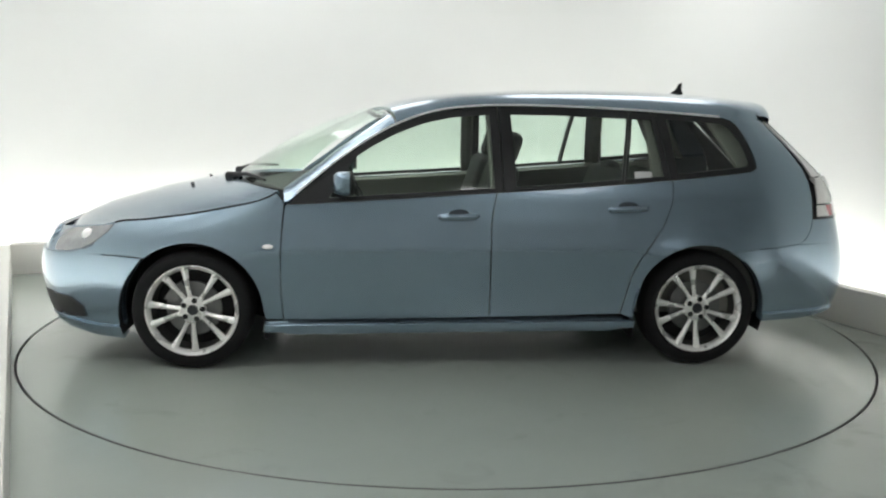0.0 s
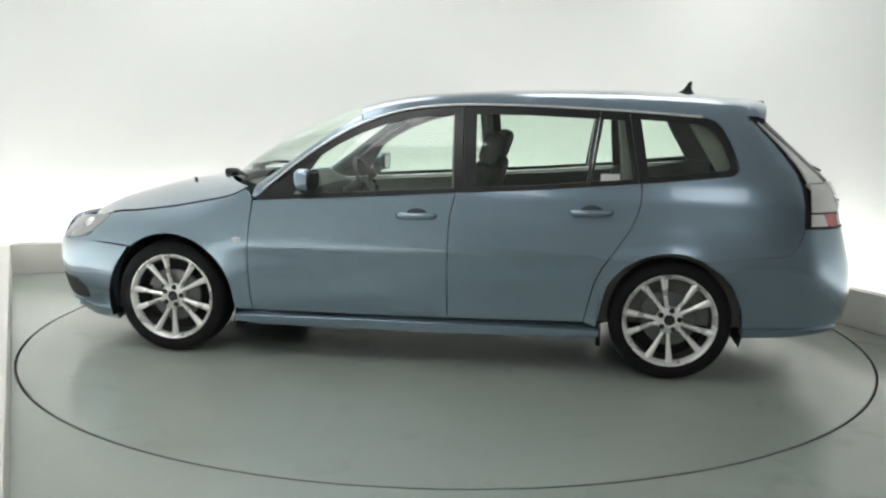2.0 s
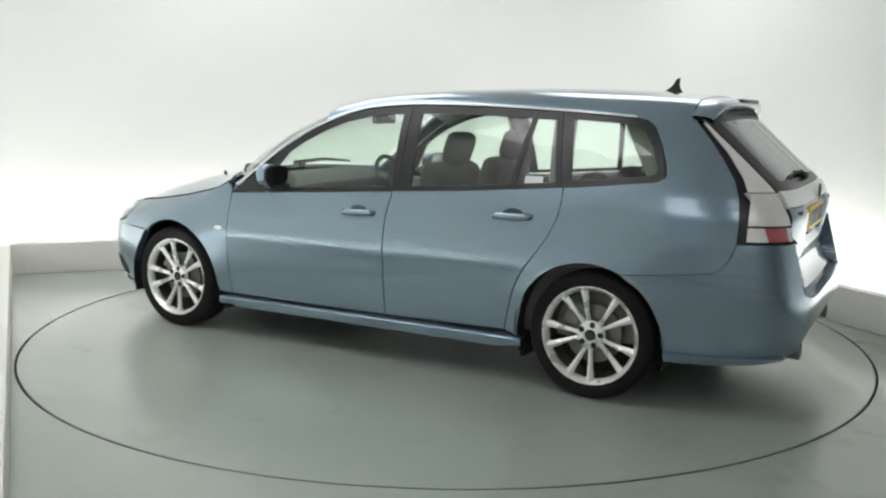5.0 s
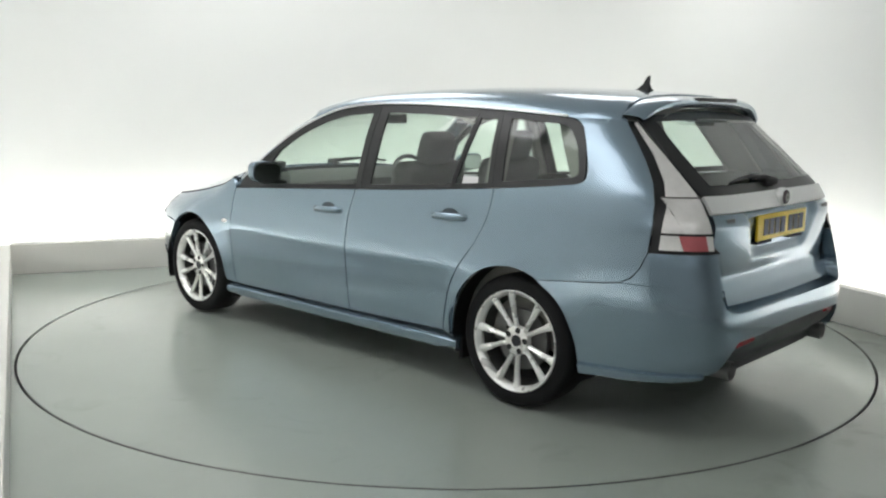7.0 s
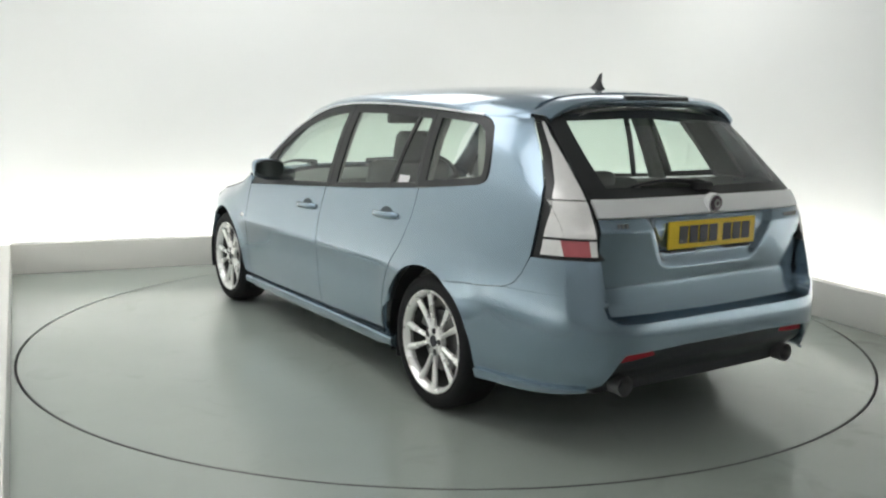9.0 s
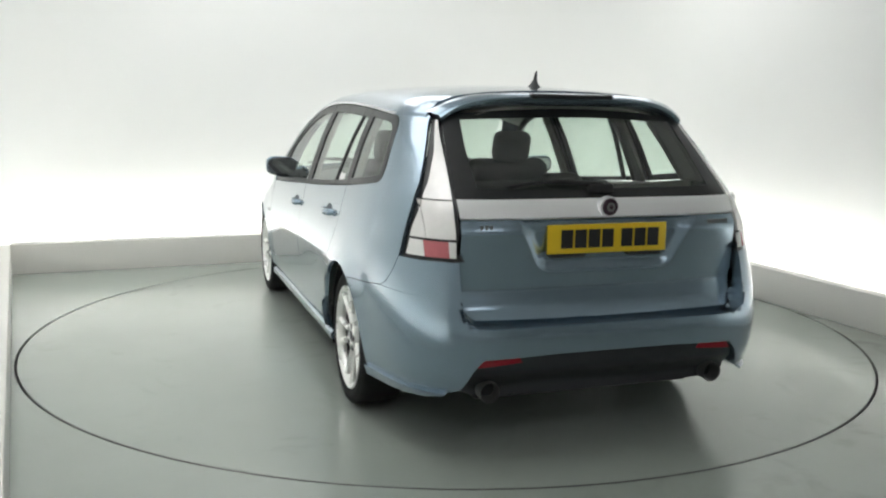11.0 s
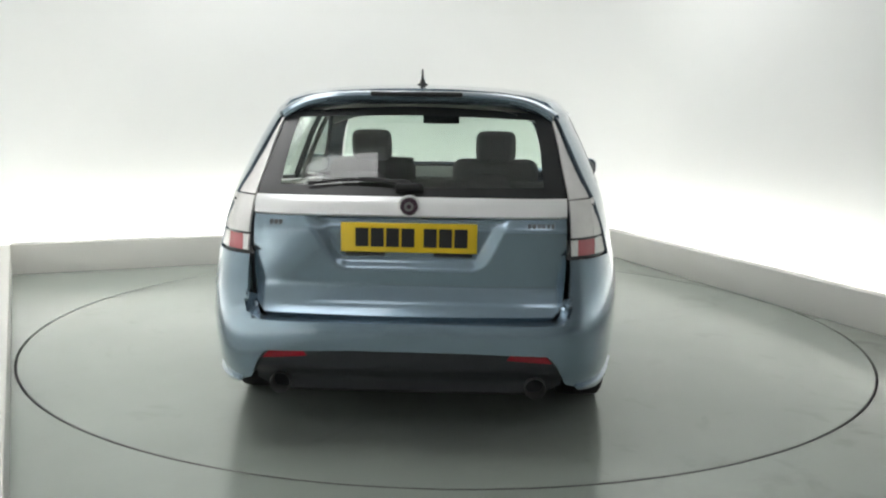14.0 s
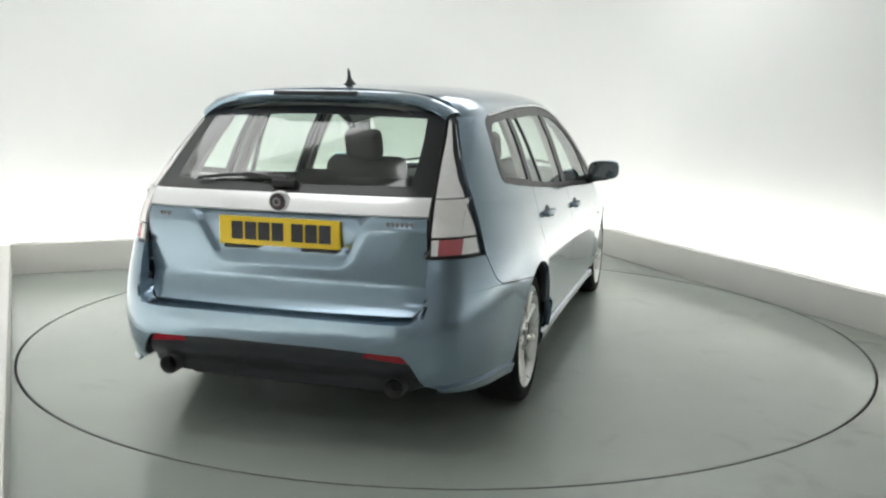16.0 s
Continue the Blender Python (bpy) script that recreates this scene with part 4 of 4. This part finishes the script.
        v.co = Vector((0.555 + 0.064 * p.x - 0.03 * p.y * 0.3, 0.945 + 0.101 * p.y, 0.972 + 0.062 * p.z + 0.006 * p.y))
    houses = both("wing_mirror", bm, PAINT, A, "body-coloured mirror housing with black foot")
    bm = bmesh.new()
    tube(bm, [(0.60, 0.775, 0.885), (0.595, 0.82, 0.902), (0.575, 0.90, 0.925), (0.57, 0.97, 0.925)], [0.035, 0.032, 0.03, 0.02], 12)
    both("mirror_foot", bm, PLASTIC, houses)
    bm = bmesh.new()
    g = [[(0.524, 0.945 + 0.095 * math.copysign(abs(math.cos(a)) ** 0.62, math.cos(a)) * r, 0.972 + 0.056 * math.copysign(abs(math.sin(a)) ** 0.62, math.sin(a)) * r) for a in np.linspace(0, math.tau, 33)] for r in (0.02, 0.9, 1.0)]
    sheet(bm, g, 0.006)
    both("mirror_bezel", bm, PLASTIC, houses)
    bm = bmesh.new()
    g = [[(0.520, 0.945 + 0.088 * math.copysign(abs(math.cos(a)) ** 0.62, math.cos(a)) * r, 0.972 + 0.048 * math.copysign(abs(math.sin(a)) ** 0.62, math.sin(a)) * r) for a in np.linspace(0, math.tau, 33)] for r in (0.02, 0.9, 1.0)]
    sheet(bm, g, 0.0)
    both("mirror_glass", bm, MIRROR, houses)
    for house, shift in zip(houses, (-0.088, -0.012)):
        for o in (house, *house.children):
            for v in o.data.vertices:
                v.co.y += shift
    # aerial
    bm = bmesh.new()
    rows = []
    for z, x0, x1, hw in ((1.445, -1.375, -1.50, 0.034), (1.458, -1.385, -1.495, 0.030), (1.468, -1.41, -1.486, 0.014), (1.49, -1.438, -1.476, 0.006), (1.52, -1.455, -1.478, 0.004), (1.53, -1.468, -1.478, 0.002)):
        rows.append([((x0 + x1) / 2 + (x0 - x1) / 2 * math.cos(a), hw * math.sin(a), z) for a in np.linspace(0, math.tau, 17)])
    sheet(bm, rows, 0.0, away=(0, 0, 1.45))
    part("roof_aerial", bm, PLASTIC, car, "black shark-fin aerial")
    build_wheels(car)
    build_underbody(car)
    build_cabin(car)
    return car


def build_wheels(car):
    R, rim_r = 0.309, 0.232
    made = None
    for wx, sg in ((1.3375, 1), (-1.3375, 1), (1.3375, -1), (-1.3375, -1)):
        hub = new("wheel")
        hub.parent = car
        hub.matrix_basis = pose(wx, sg * 0.752, R) @ (Matrix.Rotation(math.pi, 4, "Z") if sg < 0 else Matrix.Identity(4))
        if made:
            for name, me, label in made:
                o = new(name, me)
                o.parent = hub
                tagged(o, label)
            continue
        made = []

        def keep(name, bm, mat, label=""):
            o = part(name, bm, mat, hub, label)
            made.append((name, o.data, label))
        bm = bmesh.new()
        lathe(bm, [(0.225, -0.095), (0.262, -0.104), (0.290, -0.100), (0.303, -0.088), (0.3085, -0.06), (0.309, -0.03), (0.309, 0.03), (0.3085, 0.06), (0.303, 0.088), (0.290, 0.101), (0.262, 0.106), (0.240, 0.099), (0.230, 0.090)], 72)
        keep("tyre", bm, RUBBER, "low-profile black tyre")
        bm = bmesh.new()
        lathe(bm, [(0.236, 0.086), (0.2385, 0.096), (0.236, 0.102), (0.232, 0.102), (0.229, 0.098), (0.214, 0.080), (0.2125, 0.070), (0.213, 0.060)], 72)
        # ten spokes in five pairs
        for k in range(5):
            for dd in (-14.2, 14.2):
                a = radians(66 + 72 * k + dd)
                base = radians(66 + 72 * k + dd * 0.78)
                pts = []
                for r, ang, o, hw in ((0.050, base, 0.080, 0.0135), (0.085, base + (a - base) * 0.3, 0.080, 0.0095), (0.14, base + (a - base) * 0.65, 0.085, 0.0118), (0.19, a, 0.089, 0.0155), (0.222, a, 0.094, 0.0195)):
                    c, s = math.cos(ang), math.sin(ang)
                    prof = [(-hw, -0.022), (-hw, -0.010), (-hw * 0.12, 0.0), (hw * 0.12, 0.0), (hw, -0.010), (hw, -0.022)]
                    pts.append([bm.verts.new((r * c - t * s, o + d, r * s + t * c)) for t, d in prof])
                for r0, r1 in zip(pts, pts[1:]):
                    for q in range(5):
                        bm.faces.new((r0[q], r0[q + 1], r1[q + 1], r1[q]))
        bmesh.ops.recalc_face_normals(bm, faces=bm.faces[:])
        keep("rim", bm, ALLOY, "silver ten-spoke alloy rim")
        bm = bmesh.new()
        lathe(bm, [(0.217, 0.072), (0.212, 0.05), (0.205, 0.0), (0.205, -0.08)], 48)
        keep("rim_barrel", bm, BARREL, "inner barrel of the rim, coloured dark as shade")
        bm = bmesh.new()
        lathe(bm, [(0.0005, 0.080), (0.030, 0.080), (0.034, 0.078), (0.036, 0.084), (0.058, 0.084), (0.066, 0.078), (0.068, 0.055)], 40)
        keep("hub", bm, ALLOY)
        bm = bmesh.new()
        lathe(bm, [(0.0005, 0.0835), (0.026, 0.0825), (0.029, 0.078)], 28)
        keep("hub_cap", bm, GREY_PLASTIC, "dark grey hub cap")
        # black discs on the hub stand in for the shade in the bolt holes
        for k in range(5):
            a = radians(66 + 36 + 72 * k)
            bm = bmesh.new()
            lathe(bm, [(0.0005, 0.0858), (0.0135, 0.0858), (0.0155, 0.082)], 12)
            bmesh.ops.translate(bm, vec=(0.050 * math.cos(a), 0, 0.050 * math.sin(a)), verts=bm.verts[:])
            keep("wheel_bolt", bm, BLACK)
        bm = bmesh.new()
        lathe(bm, [(0.06, 0.035), (0.14, 0.035), (0.142, 0.033), (0.142, 0.012), (0.06, 0.012)], 40)
        keep("brake_disc", bm, STEEL, "grey steel brake disc")
        bm = bmesh.new()
        rows = []
        for o in (0.0, 0.055):
            rows.append([(r * math.cos(radians(d)), o, r * math.sin(radians(d))) for r, d in [(0.155, t) for t in range(20, 76, 8)] + [(0.09, t) for t in range(74, 18, -8)]])
        vs = [[bm.verts.new(p) for p in r] for r in rows]
        n = len(vs[0])
        for k in range(n):
            bm.faces.new((vs[0][k], vs[0][(k + 1) % n], vs[1][(k + 1) % n], vs[1][k]))
        bm.faces.new(vs[1])
        bmesh.ops.recalc_face_normals(bm, faces=bm.faces[:])
        keep("brake_caliper", bm, STEEL)
        bm = bmesh.new()
        lathe(bm, [(0.0005, -0.02), (0.2, -0.02), (0.204, -0.03)], 40)
        keep("back_plate", bm, DARKGAP)


def build_underbody(car):
    bm = bmesh.new()
    # floor pan, narrow between the wheels
    box(bm, (-2.05, -0.50, 0.20), (2.0, 0.50, 0.27), 0.02)
    box(bm, (-0.96, -0.77, 0.19), (0.96, 0.77, 0.262), 0.02)
    box(bm, (-2.1, -0.44, 0.265), (-1.72, 0.44, 0.50), 0.04)
    box(bm, (1.72, -0.6, 0.22), (2.05, 0.6, 0.60), 0.04)
    tube(bm, [(-2.1, 0.50, 0.285), (-1.7, 0.42, 0.27)], 0.03, 10)
    tube(bm, [(-2.1, -0.50, 0.285), (-1.7, -0.42, 0.27)], 0.03, 10)
    part("underbody", bm, PLASTIC, car, "black underside of the car")
    # wheel housings
    for cx in (1.3375, -1.3275):
        bm = bmesh.new()
        rows = []
        for y in (0.845, 0.80, 0.50):
            rows.append([(cx + 0.37 * math.cos(radians(a)), y, 0.30 + 0.37 * math.sin(radians(a))) for a in np.linspace(-18, 198, 30)])
        rows.append([(cx + 0.05 * math.cos(radians(a)), 0.50, 0.30 + 0.05 * math.sin(radians(a))) for a in np.linspace(-18, 198, 30)])
        sheet(bm, rows, 0.0)
        both("wheel_housing", bm, RUBBER, (car, car), "black wheel housing")
    for sg in (1, -1):
        for x in (-0.985, 0.965):
            bm = bmesh.new()
            box(bm, (x - 0.012, sg * 0.72 - 0.1, 0.15), (x + 0.012, sg * 0.72 + 0.1, 0.25), 0.005)
            part("mud_flap", bm, RUBBER, car)


def seat(name, x, y, wdt, car, tall=0.0):
    bm = bmesh.new()
    box(bm, (x - 0.25, y - wdt / 2, 0.36), (x + 0.25, y + wdt / 2, 0.52), 0.05)
    ob = part(name, bm, CABIN, car, "dark cloth seat")
    bm = bmesh.new()
    m = Matrix.Translation((x - 0.25, y, 0.48)) @ Matrix.Rotation(radians(-18), 4, "Y")
    box(bm, (-0.07, -wdt / 2, 0), (0.07, wdt / 2, 0.56 + tall), 0.055, m)
    part("backrest", bm, CABIN, ob)
    n = max(1, round(wdt / 0.5))
    for k in range(n):
        yy = -wdt / 2 + wdt * (k + 0.5) / n
        bm = bmesh.new()
        low = 0.13 if n > 1 else 0.0
        box(bm, (-0.05, yy - 0.115, 0.55 + tall - low), (0.05, yy + 0.115, 0.735 + tall - low), 0.045, m)
        for s in (-0.05, 0.05):
            tube(bm, [m @ Vector((0, yy + s, 0.50 + tall)), m @ Vector((0, yy + s, 0.60 + tall))], 0.007, 8)
        part("headrest", bm, CABIN, ob)


def build_cabin(car):
    seat("front_seat", 0.10, 0.36, 0.50, car, 0.05)
    seat("front_seat", 0.10, -0.36, 0.50, car, 0.05)
    seat("rear_seat", -0.72, 0.0, 1.24, car, -0.02)
    bm = bmesh.new()
    rows = []
    for x, z in ((1.10, 0.915), (1.0, 0.935), (0.80, 0.925), (0.70, 0.88), (0.68, 0.78), (0.72, 0.60), (0.80, 0.45)):
        wd = float(np.interp(x, [0.8, 1.1], [1.0, 0.62]))
        rows.append([(x, y * wd, z - 0.03 * (abs(y) / 0.66) ** 4 + (0.035 * math.exp(-((y + 0.36) / 0.16) ** 2) if 0.7 < x < 0.9 else 0)) for y in np.linspace(-0.66, 0.66, 24)])
    sheet(bm, rows, 0.02, away=None)
    part("dashboard", bm, CABIN, car, "dark dashboard")
    bm = bmesh.new()
    ring = []
    m = Matrix.Translation((0.52, -0.36, 0.86)) @ Matrix.Rotation(radians(-65), 4, "Y")
    for k in range(25):
        a = k * math.tau / 24
        ring.append(m @ Vector((0.185 * math.cos(a), 0.185 * math.sin(a), 0)))
    tube(bm, ring, 0.015, 8, False)
    for a in (0.2, math.pi - 0.2, -math.pi / 2):
        tube(bm, [m @ Vector((0.18 * math.sin(a), 0.18 * math.cos(a), 0)), m @ Vector((0, 0, -0.02))], 0.016, 6)
    tube(bm, [m @ Vector((0, 0, 0)), m @ Vector((0, 0, -0.2))], [0.06, 0.04], 12)
    part("steering_wheel", bm, PLASTIC, car)
    bm = bmesh.new()
    box(bm, (0.36, -0.13, 1.255), (0.39, 0.11, 1.315), 0.012)
    tube(bm, [(0.39, 0, 1.30), (0.44, 0, 1.335)], 0.012, 8)
    part("interior_mirror", bm, PLASTIC, car, "rear-view mirror")
    # inner door skins, headlining and load floor
    bm = bmesh.new()
    rows = [[(x, y, z) for x in np.linspace(0.86, -1.70, 20)] for y, z in ((0.745, 0.27), (0.74, 0.6), (0.725, 0.80))]
    rows.append([(x, 0.70, belt(max(-1.68, min(0.84, x))) - 0.015) for x in np.linspace(0.86, -1.70, 20)])
    rows.append([(x, 0.755 - 0.0, belt(max(-1.68, min(0.84, x))) - 0.004) if x > -1.4 else (x, 0.70, belt(max(-1.68, x)) - 0.004) for x in np.linspace(0.86, -1.70, 20)])
    sheet(bm, rows, 0.0)
    both("door_lining", bm, TRIM_IN, (car, car), "grey cabin lining")
    bm = bmesh.new()
    rows = []
    for x in np.linspace(0.30, -1.80, 24):
        zc = float(np.interp(-x, [-0.30, 0.0, 0.5, 1.1, 1.5, 1.82], [1.345, 1.40, 1.435, 1.435, 1.42, 1.38]))
        e = min(dtop(x) if x > -1.46 else 1.315, 1.36) - 0.012
        wy = side(x, e)[1] - 0.02
        rows.append([(x, wy * f, e + (zc - e) * (1 - abs(f) ** 2.5)) for f in np.linspace(-1, 1, 15)])
    sheet(bm, rows, 0.0, away=None)
    part("headlining", bm, LINING, car, "pale roof lining")
    for xb, xt, wd in ((-0.245, -0.225, 0.06), (-1.13, -1.10, 0.10), (-1.66, -1.50, 0.20)):
        bm = bmesh.new()
        rows = []
        for f in np.linspace(0, 1, 8):
            z = belt(xb) * (1 - f) + (dtop(max(xt, -1.46)) - 0.01) * f
            x = xb * (1 - f) + xt * f
            rows.append([side(x + wd * u, z, 1, 0.035 + 0.02 * (1 - abs(u) * 2)) for u in (-0.5, -0.25, 0, 0.25, 0.5)])
        sheet(bm, rows, 0.02)
        both("pillar_trim", bm, TRIM_IN, (car, car))
    bm = bmesh.new()
    box(bm, (-2.05, -0.62, 0.55), (-1.05, 0.62, 0.60), 0.01)
    box(bm, (-2.0, -0.60, 0.90), (-1.05, 0.60, 0.925), 0.01)
    part("load_cover", bm, CABIN, car, "dark luggage cover")
    bm = bmesh.new()
    box(bm, (-0.9, -0.70, 0.27), (0.85, 0.70, 0.30), 0.01)
    part("cabin_floor", bm, CABIN, car)
    # window sticker
    bm = bmesh.new()
    g = [[side(x, z, 1, 0.004) for x in np.linspace(-0.965, -1.06, 6)] for z in (1.005, 1.04)]
    sheet(bm, g, 0.0)
    part("window_sticker", bm, STICKER, car, "small pale window sticker")


car = build_car()


# ---------------------------------------------------------------- motion of turntable and car
def heading(t):
    return 185.911 - 6.9583 * t - 0.01182 * (t - 8) ** 2


def motions():
    times = [float(k) for k in range(17)]
    walk(turntable, [(t, pose(0, 0, 0, 0, 0, heading(t))) for t in times])
    walk(car, [(t, pose(0, 0, 0, 0, 0, heading(t)) @ pose(0.0565, 0.0756, 0)) for t in times])


motions()
